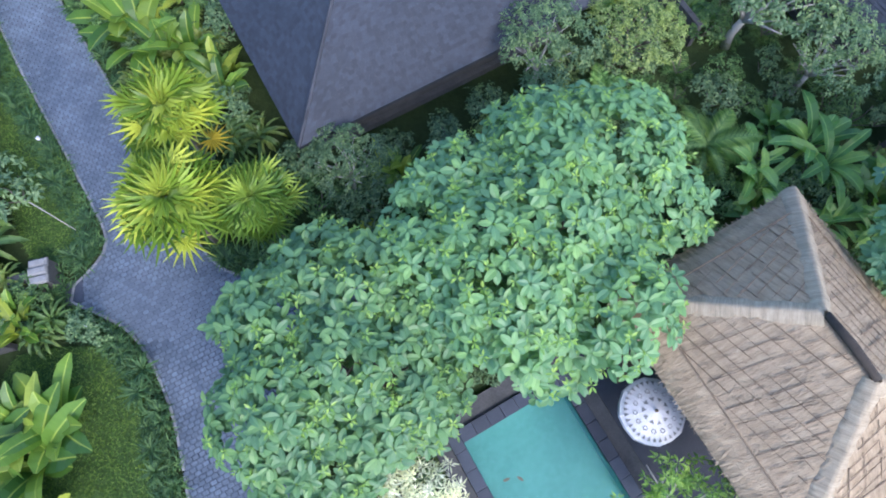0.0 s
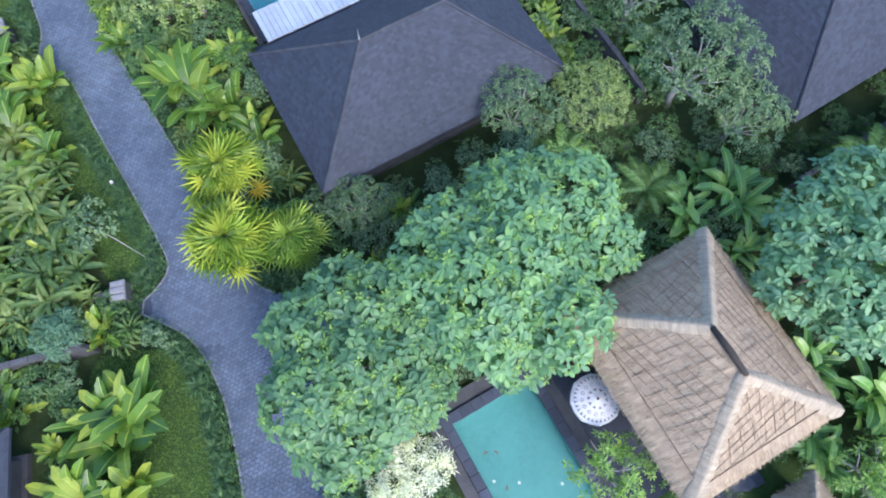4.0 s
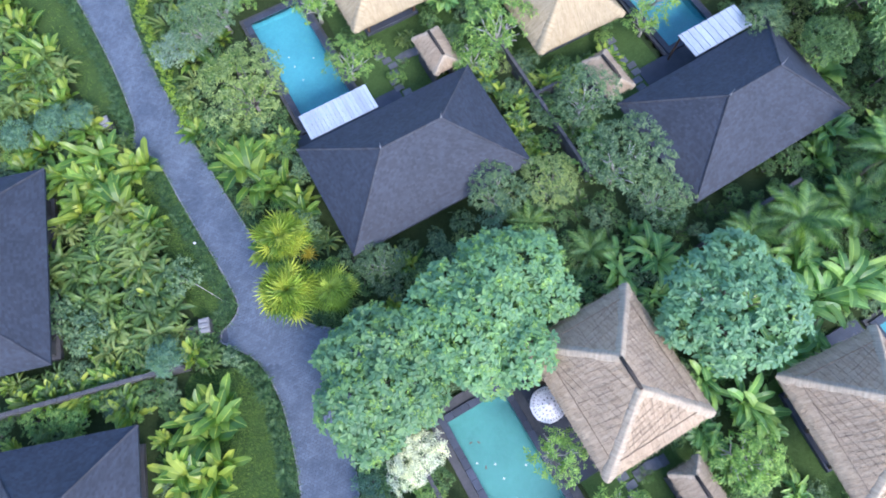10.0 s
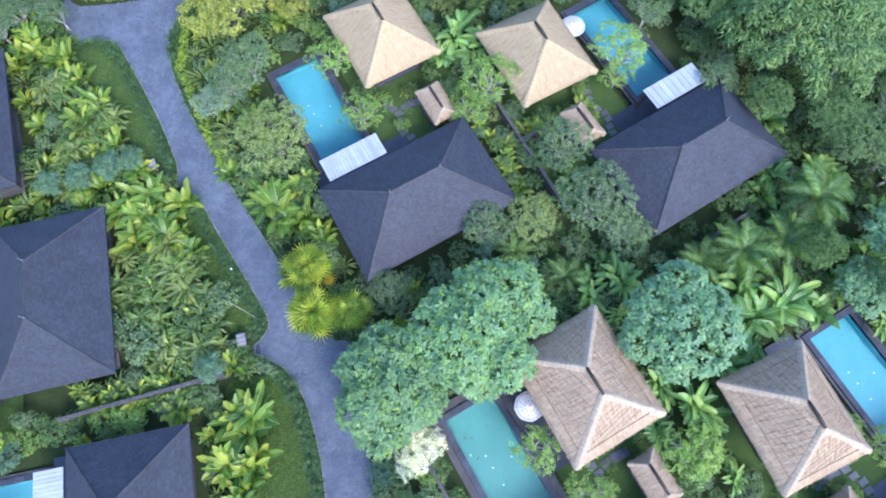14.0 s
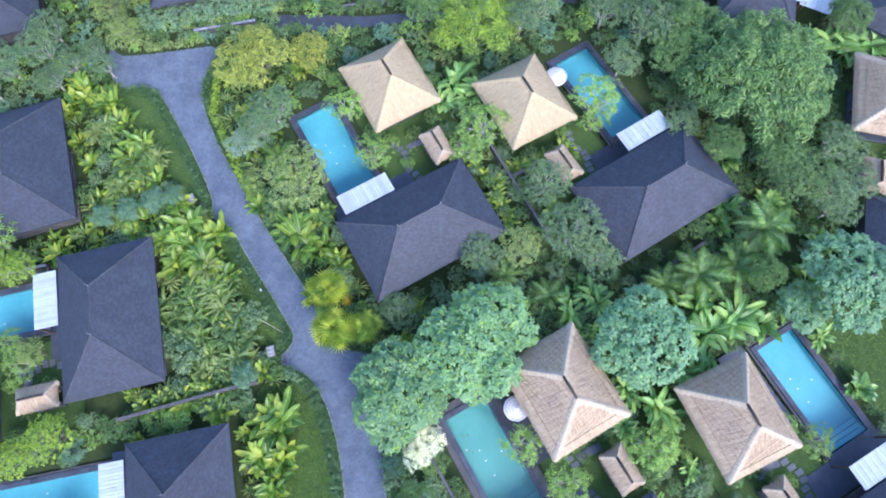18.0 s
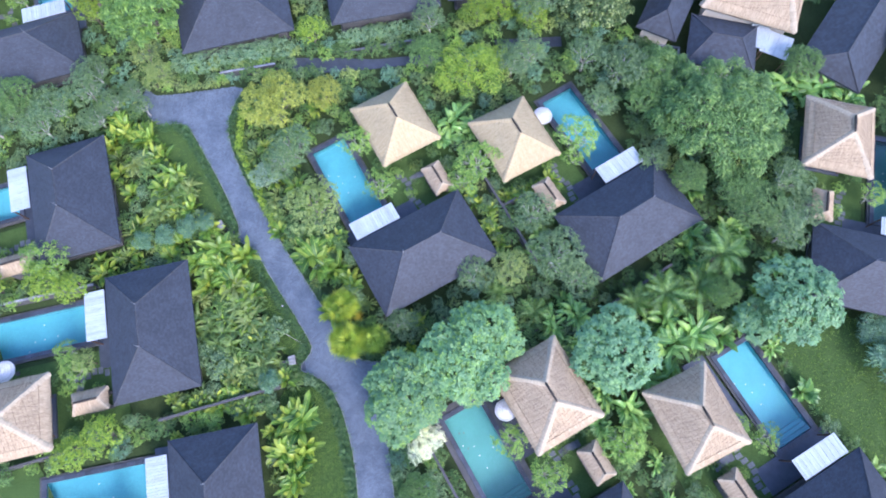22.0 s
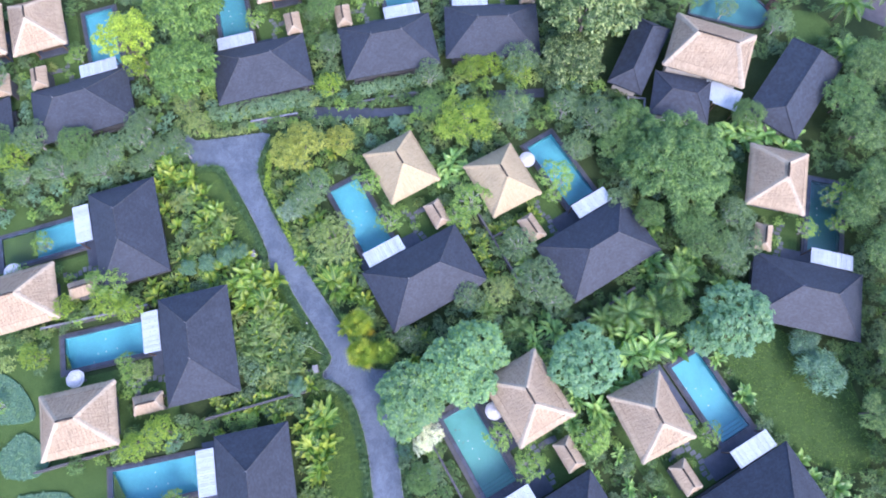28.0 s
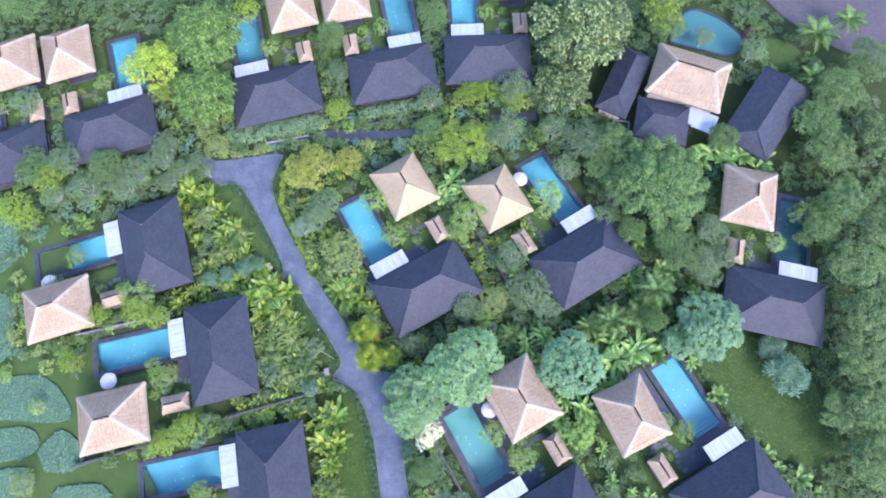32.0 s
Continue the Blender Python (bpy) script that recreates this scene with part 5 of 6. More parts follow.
# the great broad-leaved trees beside the jade pool
for i, (x, y, r, z) in enumerate([(3.6, 7.2, 6.1, 5.6), (-3.9, 2.6, 4.9, 5.0)]):
    t = thing("broadleaf_tree", "wide broad-leaved tree with large glossy green leaves", "tree", pose(x, y, 0), "broad-leaved trees")
    lob = dome(40 + i, r, z, 11, 0.22, 0.4)
    lob += [(3.0, 3.4, 6.0, 2.7), (-4.0, -2.0, 5.0, 2.4), (0.2, -3.7, 4.8, 2.1), (4.8, 1.4, 5.2, 2.0)] if i == 0 else [(-0.6, 3.1, 5.0, 2.4), (2.2, -1.4, 4.6, 2.0), (-1.0, -3.4, 4.4, 2.2)]
    part("crown", crown_mesh("crown", "bigleaf", 50 + i, lob, 5.8, 6, 0.48, 0.52, 0.2, inner=0.42, oval=True), "bigleaf", t)
    part("young_leaves", crown_mesh("young_leaves", "newleaf", 55 + i, [(a, b, c, 1.05 * d) for a, b, c, d in lob], 1.7, 5, 0.27, 0.38, 0.0, inner=0.0, spread=0.7, low=0.0), "newleaf", t, "pale young leaves at the shoot tips")
    part("trunk", limbs("trunk", "bark", 60 + i, z, r * 0.75, 8, 0.26), "bark", t, "tapered trunk with forking limbs")

KITS = {
    "round": tree_kit("garden_tree", "rounded bluish-green garden tree with dense foliage", "round garden trees", "round", "bark", 4.5, 5.0, (71, 72), 5.4, 6, 0.4, 0.52, 13),
    "grey": tree_kit("shade_tree", "grey-green shade tree with loose uneven crown", "grey-green trees", "grey", "pale_bark", 2.8, 4.0, (73, 74, 75), 11.0, 6, 0.23, 0.42, 11, spread=1.0),
    "yellow": tree_kit("olive_tree", "olive-yellow small-leaved tree beside the lane", "olive-yellow trees", "yellow", "bark", 3.4, 4.0, (76, 77), 9.0, 6, 0.24, 0.4, 12),
    "lime": tree_kit("lime_tree", "lime-green leafy tree with dense crown", "lime-green trees", "lime", "bark", 4.2, 5.5, (78, 79), 4.2, 6, 0.36, 0.5, 10),
    "dark": tree_kit("forest_tree", "tall deep-green tree with layered crown", "deep-green trees", "dark", "bark", 5.5, 6.0, (80, 81, 82), 4.6, 6, 0.42, 0.42, 15),
    "frangi": tree_kit("frangipani_tree", "frangipani with pale branches and bright leaf rosettes", "frangipani trees", "frangi", "pale_bark", 2.6, 3.0, (83, 84, 85), 3.8, 8, 0.34, 0.3, 10, inner=0.2, r0=0.15),
    "fanny": tree_kit("yellow_shrub_tree", "yellow-green spreading tree with pointed leaf tufts", "yellow-green trees", "lime", "bark", 4.5, 4.2, (86, 87), 2.4, 9, 0.6, 0.2, 10, inner=0.4),
    "bluebush": tree_kit("feathery_bush", "blue-green feathery bush on the lawn", "blue-green bushes", "blue", "bark", 3.8, 2.4, (88,), 3.0, 9, 0.95, 0.16, 12, r0=0.1, sub=0.3),
    "white": tree_kit("silver_bush", "silvery white variegated bush", "silver bushes", "white_leaf", "bark", 2.2, 2.3, (89, 90), 9.0, 7, 0.34, 0.2, 8, r0=0.08),
    "gold": tree_kit("golden_tree", "yellow-green dense small-leaved tree beside the lane", "golden-green trees", "gold", "bark", 4.4, 3.6, (104, 105), 7.0, 7, 0.36, 0.34, 16, sub=0.3),
    "pale": tree_kit("pale_bush", "pale blue-green feathery garden bush", "pale bushes", "pale", "bark", 2.2, 1.6, (93, 94), 9.0, 8, 0.42, 0.17, 12, r0=0.06, sub=0.34),
    "great": great_kit("rain_tree", "broad dark-green tree with feathery layered foliage", "broad dark trees", "dark", 9.0, 5.6, (95, 96), 74, 0.13, 4.4, 8, 0.74, 0.26, 0.4, inner=0.5),
    "tall": great_kit("tall_tree", "tall fresh-green tree with tufted crown", "tall green trees", "tall", 7.0, 8.4, (97, 98), 70, 0.13, 3.4, 8, 0.95, 0.32, 0.4, inner=0.5),
    "bright": great_kit("bright_tree", "tall bright lime-green tree among dark roofs", "bright tall trees", "bright", 4.6, 8.6, (106,), 26, 0.22, 5.0, 7, 0.5, 0.4, 0.25, inner=0.4),
    "speckle": great_kit("speckled_tree", "tall tree speckled with pale leaves over dark foliage", "speckled trees", "speckle", 8.0, 8.4, (99, 100), 46, 0.17, 3.2, 5, 0.8, 0.5, 0.3, inner=0.5),
    "bamboo": tree_kit("bamboo_clump", "tall feathery green bamboo clump at the garden edge", "bamboo clumps", "bamboo", "bark", 5.0, 5.5, (91, 92), 4.4, 8, 0.6, 0.24, 22, droop=0.4, sub=0.25),
}
SPOTS = {
    "round": [(21.0, 7.3, 5.3), (43.4, 12.2, 5.4), (39.3, 10.4, 3.0)],
    "grey": [(4.9, 17.5, 2.6), (15.3, 19.5, 3.7), (18.2, 16.6, 2.5), (13.0, 25.6, 3.0), (-18.8, 36.2, 3.0), (-4.2, 11.9, 2.1)],
    "yellow": [(9.6, 18.5, 2.5), (-15.3, 27.0, 4.0), (-41.2, 52.6, 2.4)],
    "fanny": [(5.5, 46.4, 4.9), (9.4, 49.2, 2.8), (7.3, 57.6, 2.9), (15.4, 57.0, 3.2), (11.0, 58.2, 2.2)],
    "gold": [(-21.4, 42.9, 5.2), (-15.0, 45.0, 2.9)],
    "pale": [(-22.8, 33.0, 2.3), (-20.6, 35.2, 1.8)],
    "great": [(38.6, 37.4, 9.4), (32.0, 45.4, 5.4)],
    "tall": [(-40.4, 57.0, 6.0), (-41.0, 68.5, 7.2)],
    "speckle": [(27.2, 66.0, 8.6), (24.6, 57.4, 5.6), (33.5, 70.5, 5.5)],
    "white": [(-1.3, -2.1, 2.1), (-2.6, -3.6, 1.6)],
    "frangi": [(-7.0, 30.6, 2.5), (8.4, -2.6, 2.4), (6.2, 33.2, 3.3), (-10.2, 37.0, 2.7), (3.9, 31.0, 2.4), (20.0, 36.3, 3.3), (-44.6, 7.2, 2.2), (-49.6, 20.8, 3.6), (12.3, -6.6, 2.4), (21.6, -3.4, 2.7)],
    "dark": [(45.7, 70.2, 3.6), (75.3, 55.9, 4.0), (68.6, 48.7, 4.2), (81.0, 60.5, 4.4), (41.2, 25.4, 3.8), (33.4, 29.5, 2.4)],
    "lime": [(-49.6, 59.4, 2.4), (44.5, 73.0, 4.4)],
    "bright": [(-49.2, 61.4, 5.1)],
    "bamboo": [(69.3, 21.9, 5.2), (69.3, 13.4, 5.5), (66.8, 6.3, 5.2), (66.8, -0.7, 5.0), (62.0, -1.2, 4.0), (65.1, -8.3, 5.1), (69.7, 42.8, 5.0), (69.7, 33.0, 4.9), (74.9, 26.7, 5.7), (73.2, 54.1, 4.6), (79.7, 44.4, 6.0), (66.0, 29.1, 3.8)],
    "bluebush": [(56.1, 4.6, 3.8), (54.8, 9.4, 2.6), (-35.6, 24.7, 1.6), (-32.8, 25.8, 1.7), (-38.6, 23.9, 1.5), (-20.8, 5.2, 1.5), (-30.4, 26.4, 1.3)],
}
for kind, spots in SPOTS.items():
    for i, (x, y, r) in enumerate(spots):
        place(KITS[kind], i, x, y, r, RNG.uniform(0, 360))

MORE = {
    "grey": [(0.2, 56.2, 2.8), (11.9, 48.6, 2.6), (22.4, 49.2, 3.0), (47.0, 29.0, 3.0), (48.4, 24.8, 2.6), (45.4, 21.6, 2.6), (-42.2, 46.2, 1.9), (-40.6, 43.9, 1.5), (-64.9, 45.8, 3.4), (-60.7, 40.4, 3.3), (-52.1, 43.4, 3.0), (-47.8, 49.0, 2.7), (-54.0, 40.6, 2.8), (-48.3, 46.0, 2.8), (-45.0, 44.2, 2.2), (-66.6, 39.8, 2.6), (-57.0, 42.2, 2.4), (-71.5, 47.0, 2.8), (52.8, 68.2, 2.3), (61.3, 64.5, 2.5), (-73.7, 57.9, 3.2), (-46.7, 42.0, 2.2), (-17.0, 63.1, 2.3), (15.7, 57.6, 3.5), (14.2, 49.8, 2.9), (27.3, 46.4, 3.7), (45.1, 23.3, 2.9), (43.4, 34.6, 2.6), (23.8, 41.8, 2.5), (-20.4, 34.2, 2.6), (29.5, 32.5, 2.4)],
    "lime": [(-75.2, 48.0, 2.6), (-67.1, 42.9, 3.3), (-72.3, 37.2, 3.3), (-34.9, 76.4, 3.3), (-16.8, 54.7, 2.3), (-59.3, 10.6, 2.2), (-49.1, 18.2, 2.8), (-42.7, -2.6, 2.3), (-39.3, -0.6, 2.7), (-56.0, 17.6, 2.2), (-70.5, 35.4, 2.6), (-45.5, 17.4, 2.2)],
    "dark": [(-57.6, 44.6, 3.1), (-77.3, 79.4, 5.0), (-18.2, 70.6, 2.8), (0.9, 73.8, 3.1), (-0.3, 49.6, 2.6), (29.8, 41.6, 3.0), (40.0, 28.0, 2.9), (-2.6, -7.6, 2.2), (52.0, 46.4, 2.8), (35.3, 13.9, 2.0), (-70.0, 44.0, 3.2)],
    "yellow": [(-64.3, -7.7, 2.2), (-38.7, 49.4, 1.8), (-43.4, 8.3, 1.6), (-22.6, 42.0, 2.4)],
    "frangi": [(-62.3, 18.7, 2.3), (-46.3, 9.7, 1.7), (22.6, -3.9, 2.0), (64.1, 31.8, 2.7), (64.2, 27.6, 2.1), (35.7, -1.8, 1.5), (-64.5, 3.7, 1.6), (-61.9, 28.5, 2.1), (-37.3, -9.6, 1.8), (-65.1, 24.1, 1.7), (67.2, 33.5, 1.9)],
    }
for kind, spots in MORE.items():
    for i, (x, y, r) in enumerate(spots):
        place(KITS[kind], i, x, y, r, RNG.uniform(0, 360))

# palms
for i, (x, y, r, z) in enumerate([(-11.6, 13.7, 2.5, 4.6), (-10.8, 9.4, 2.6, 4.9), (-7.7, 9.6, 2.2, 4.2)]):
    yel = i < 2
    t = thing("fan_palm", "stout fan palm with yellow-green pleated fronds" if yel else "fan palm with mid-green pleated fronds", "palm", pose(x, y, 0, 0, 0, 70 * i), "fan palms beside the lane")
    mat = "fan" if yel else "fan_green"
    for one in fan_fronds(20 + i, r):
        part("frond", one, mat, t).location.z = z
    part("trunk", Build().tube([(0, 0, -0.1), (0.1, 0.05, z * 0.5), (0, 0, z)], [0.2, 0.15, 0.17], 9), "bark", t, "ringed fibrous trunk", True)


wb = Build()
fan_leaf(wb, pose(-9.7, 12.5, 4.3, -12, 8, -100), 0.85, random.Random(2))
wt = thing("withered_frond", "withered orange-yellow fan frond hanging on the palm", "frond")
part("blade", wb, "orange", wt)
part("stalk", Build().tube([(-11.4, 13.5, 4.5), (-10.5, 13.0, 4.4), (-9.8, 12.6, 4.2)], 0.025, 5), "fan", wt)


def palm_thing(x, y, r, z, s):
    t = thing("feather_palm", "feather palm with arching green fronds", "palm", pose(x, y, 0, 0, 0, 40 * s), "feather palms")
    for one in feather_fronds(s, r):
        part("frond", one, "palm", t).location.z = z
    part("trunk", Build().tube([(0, 0, -0.1), (0.2, 0, z * 0.5), (0, 0, z)], [0.2, 0.14, 0.12], 8), "bark", t, "slim ringed trunk", True)


for i, (x, y, r, z) in enumerate([(36.4, 19.0, 4.0, 4.5), (28.8, 14.2, 3.6, 3.6), (33.3, 15.2, 2.9, 3.0), (25.2, 13.4, 2.8, 2.6), (73.4, 67.4, 4.3, 4.4), (80.5, 70.3, 3.4, 4.0), (12.6, 12.9, 2.4, 1.4), (7.9, 15.6, 2.0, 1.2), (71, 58, 3.2, 4.0)]):
    palm_thing(x, y, r, z, 30 + i)


# ---- shrubs: one mesh each ----
def shrub_kit(name, label, group, meshes, r):
    kit = []
    for me in meshes:
        t = thing(name, label, "shrub", None, group)
        me.name = "foliage"
        part("foliage", me, None, t)
        b = Build()
        for k in range(4):
            a = k * 1.7 + r
            b.tube([(0.05 * math.cos(a), 0.05 * math.sin(a), -0.05), (0.3 * r * math.cos(a), 0.3 * r * math.sin(a), 0.45 * r), (0.55 * r * math.cos(a + 0.3), 0.55 * r * math.sin(a + 0.3), 0.8 * r)], [0.045, 0.03, 0.012], 5)
        part("stem", b, "bark", t, "thin forking woody stems")
        kit.append([t, r, False])
    return kit


def low(seed, r, z):
    return dome(seed, r, z, 6, 0.25, 0.5)


def leafy_kit(name, label, group, mat, seeds, shoots, n, length, width, rise, bend, seg, r, stem=0.0):
    """Clumps of large leaves, every leaf a part."""
    kit = []
    for s in seeds:
        t = thing(name, label, "plant", None, group)
        for k in range(shoots):
            d = 0.26 * length if shoots > 1 else 0
            at = pose(d * math.cos(k * 2.1 + s), d * math.sin(k * 2.1 + s), stem * 0.55)
            for one in blade_list(s * 7 + k, n, length, width, rise, bend, seg, paddle=True):
                one.v = [at @ Vector(p) for p in one.v]
                part("leaf", one, mat, t)
            if stem:
                part("stem", Build().tube([at @ Vector((0, 0, -0.6 * stem)), at @ Vector((0, 0, 0.5))], [0.15, 0.09], 7), mat, t, "smooth green stem")
        kit.append([t, r, False])
    return kit


def cane_kit(name, label, group, seeds, r):
    """Clumps of canes, every shoot a part with its arching strap leaves."""
    kit = []
    for s in seeds:
        t = thing(name, label, "plant", None, group)
        for k in range(6):
            at = pose(0.75 * math.cos(k * 1.9 + s), 0.75 * math.sin(k * 1.9 + s), 0.12 * k)
            b = Build()
            root = [at @ Vector((0, 0, -0.3)), at @ Vector((0, 0, 0.55))]
            vs, fs = list(root), []
            for one in blade_list(s * 5 + k, 13, 1.55, 0.2, 1.15, 2.5, 5):
                c = len(vs)
                vs += [at @ Vector(p) for p in one.v]
                fs += [tuple(c + i for i in f) for f in one.f] + [(0, 1, c + 1), (1, c, c + 2)]
            part("shoot", b.put(vs, fs), "cane", t)
        kit.append([t, r, False])
    return kit


SHRUBS = {
    "ginger": leafy_kit("ginger_clump", "clump of upright ginger with bright paddle leaves", "ginger clumps", "paddle", (101, 102, 103), 2, 11, 2.1, 0.5, 1.3, 1.0, 6, 2.0),
    "banana": leafy_kit("banana_plant", "banana plant with long arching green leaves", "banana plants", "banana", (301, 302, 303), 2, 10, 2.7, 0.56, 1.1, 1.45, 7, 2.7, 1.6),
    "cane": cane_kit("cane_clump", "arching bronze-green cane plant among shrubs", "cane plants", (201, 208, 215), 1.7),
    "green": shrub_kit("green_shrub", "dense deep-green rounded garden shrub", "green shrubs", [crown_mesh("green_shrub", "dark", 400 + s, low(400 + s, 1.4, 0.9), 9.0, 5, 0.26, 0.5, low=-0.1) for s in range(3)], 1.4),
    "lime": shrub_kit("lime_shrub", "bright lime-green leafy garden shrub", "lime shrubs", [crown_mesh("lime_shrub", "frangi", 420 + s, low(420 + s, 1.4, 0.9), 8.0, 6, 0.28, 0.36, low=-0.1) for s in range(3)], 1.4),
    "blue": shrub_kit("blue_shrub", "pale blue-green fine-leaved garden shrub", "blue-green shrubs", [crown_mesh("blue_shrub", "blue", 440 + s, low(440 + s, 1.3, 0.8), 11.0, 8, 0.34, 0.18, low=-0.1) for s in range(2)], 1.3),
    "greyish": shrub_kit("grey_shrub", "loose grey-green small-leaved garden shrub", "grey-green shrubs", [crown_mesh("grey_shrub", "grey", 450 + s, low(450 + s, 1.5, 1.1), 8.0, 5, 0.3, 0.5, low=-0.1) for s in range(3)], 1.5),
    "olive": shrub_kit("olive_shrub", "yellow-olive small-leaved garden shrub", "olive shrubs", [crown_mesh("olive_shrub", "yellow", 460 + s, low(460 + s, 1.4, 0.9), 8.0, 5, 0.28, 0.4, low=-0.1) for s in range(2)], 1.4),
    "fern": shrub_kit("fern", "low fern with feathered fronds", "ferns", [feather_crown("fern", "palm", 470 + s, 1.3, 14, 12) for s in range(2)], 1.4),
}
FIXED = {
    "ginger": [(-16.3, 0.2, 3.4), (-16.1, -3.5, 2.8), (-18.6, 1.0, 2.4), (-18.4, -3.0, 2.6), (-16.9, -6.4, 2.6), (-28.9, 23.2, 3.2), (-26.2, 18.6, 3.0), (-29.9, 18.2, 2.8), (-35.4, 34.0, 2.5), (-15.4, 21.4, 3.5), (-13.2, 19.2, 2.6), (-10.7, 17.5, 2.2), (-13.3, 23.7, 1.9), (-24.0, 1.3, 2.1), (-27.2, 2.0, 1.8), (7.9, 27.3, 1.4), (7.2, 24.6, 1.4), (6.1, 22.0, 1.4), (-30.4, 25.2, 2.4), (-37.2, 31.4, 2.6), (-27.8, 20.4, 2.2), (-43.3, 39.6, 2.6), (8.6, 22.4, 1.4), (8.0, 24.0, 1.5), (7.4, 25.6, 1.5), (6.0, 28.6, 1.4), (5.2, 30.0, 1.3), (10.6, 28.9, 1.8), (12.2, 29.4, 1.8), (14.2, 30.2, 1.6), (16.2, 31.2, 1.6), (1.2, 33.6, 1.2), (-31.4, 2.0, 1.7), (-29.7, 2.5, 1.8), (-25.2, 21.3, 2.6), (-24.2, 16.6, 2.3), (-31.6, 21.2, 2.3), (-40.2, 39.0, 2.5), (-44.6, 38.4, 2.4), (-43.6, 42.0, 2.4), (-38.4, 36.4, 2.3), (-32.6, 28.6, 2.0), (-29.2, 20.6, 2.4), (-28.0, 2.9, 1.7), (-26.2, 3.4, 1.8), (-24.5, 3.8, 1.7), (-22.6, 4.2, 1.6)],
    "cane": [(-30.2, 12.5, 2.8), (-25.1, 13.3, 3.0), (-21.8, 8.3, 2.5), (-27.1, 9.3, 2.4), (-18.1, 24.2, 2.0), (-22.6, 11.4, 2.5), (-25.0, 6.6, 2.1), (-26.4, 16.2, 2.8), (-27.9, 12.4, 2.6), (-34.4, 31.6, 2.6), (-24.0, 15.0, 2.2), (-22.4, 6.0, 1.9), (-40.4, 35.4, 2.3), (-37.6, 28.8, 2.2), (-36.0, 30.6, 2.0)],
    "banana": [(29.3, 7.6, 3.5), (28.6, 11.6, 3.0), (32.2, 10.0, 3.4), (26.4, 4.2, 3.0), (29.4, 3.4, 2.6), (23.4, 0.6, 2.7), (17.4, 12.1, 2.6), (15.0, 11.4, 2.2), (33.5, 23.0, 2.6), (34.6, 17.0, 2.2), (3.6, 40.2, 3.0), (5.6, 38.4, 2.6), (1.6, 38.0, 2.4), (52.0, 43.8, 3.6), (55.4, 43.2, 3.4), (49.4, 43.6, 3.2), (58.4, 42.0, 3.4), (20.4, 2.4, 2.2), (19.6, -1.4, 2.0)],
    "greyish": [(-30.4, 8.5, 2.4), (-27.5, 7.6, 2.0), (-20.5, 11.8, 1.6)],
    "olive": [(-40.2, 48.6, 1.7), (-38.7, 49.3, 1.5), (-41.6, 49.8, 1.8), (-37.3, 48.9, 1.2)],
    "lime": [(-0.9, -5.0, 1.4), (-1.7, -3.9, 1.2)],
}
for kind, spots in FIXED.items():
    for i, (x, y, r) in enumerate(spots):
        place(SHRUBS[kind], i, x, y, r, RNG.uniform(0, 360))

EAVE_BED = [(-4.2, -3.4, "green", 1.1), (-2.6, -5.3, "lime", 1.1), (0.2, -5.7, "cane", 1.0), (2.8, -5.4, "green", 1.2), (4.9, -3.6, "greyish", 1.2), (5.2, -0.6, "lime", 1.0), (5.4, 2.4, "green", 1.3), (-1.0, -7.2, "fern", 1.0), (3.6, -7.6, "greyish", 1.1), (-4.6, 4.6, "green", 1.1), (-2.4, -8.6, "lime", 0.9), (4.4, -10.6, "fern", 1.1)]
for n, (cx, cy, ang, mir, tile) in enumerate(VILLAS):
    s = -1 if mir else 1
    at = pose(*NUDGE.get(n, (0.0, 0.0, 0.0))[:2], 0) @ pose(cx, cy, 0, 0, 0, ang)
    for k, (u, v, kind, size) in enumerate(EAVE_BED):
        if n in (2, 3) and u < -3:
            continue
        q = at @ Vector((s * (6.2 + u) + RNG.uniform(-0.4, 0.4), 17.7 + v + RNG.uniform(-0.4, 0.4), 0))
        place(SHRUBS[kind], k + n, q.x, q.y, size * RNG.uniform(0.85, 1.2), RNG.uniform(0, 360))

HALLS = [(47.8, 58.6, 8.2), (61.2, 51.4, 8.0), (36.3, 59.0, 6.0), (42.2, 50.6, 5.4), (54, 70, 7), (47.8, 48.4, 2.5)]


def free(x, y, margin=0.5):
    """Whether a shrub may stand here: off lanes, roofs, pools, terraces and lawns."""
    for inv, s in LOCAL:
        q = inv @ Vector((x, y, 0))
        u, v = q.x * s, q.y
        if abs(u) < 7.6 + margin and abs(v) < 4.6 + margin:
            return False
        if -7.2 - margin < u < 0.1 + margin and 4 < v < 22.3 + margin:
            return False
        if -0.2 < u < 9.8 + margin and 12.7 - margin < v < 22.2 + margin:
            return False
        if 0 < u < 8.2 + margin and 4 < v < 13:
            return False
    if any((x - a) ** 2 + (y - c) ** 2 < (r + margin) ** 2 for a, c, r in HALLS):
        return False
    for dx, dy in ((margin, 0), (-margin, 0), (0, margin), (0, -margin)):
        if inside(ROAD, x + dx, y + dy) or any(inside(pl, x, y) for pl in LANES):
            return False
    if any(inside(p, x, y) for p in LAWNS + FIELDS):
        return False
    if inside(MEADOW, x - 1.5, y) and (y < 9 or math.sin(7.3 * x) * math.cos(5.1 * y) > 0):
        return False
    return x + 0.75 * y < 124


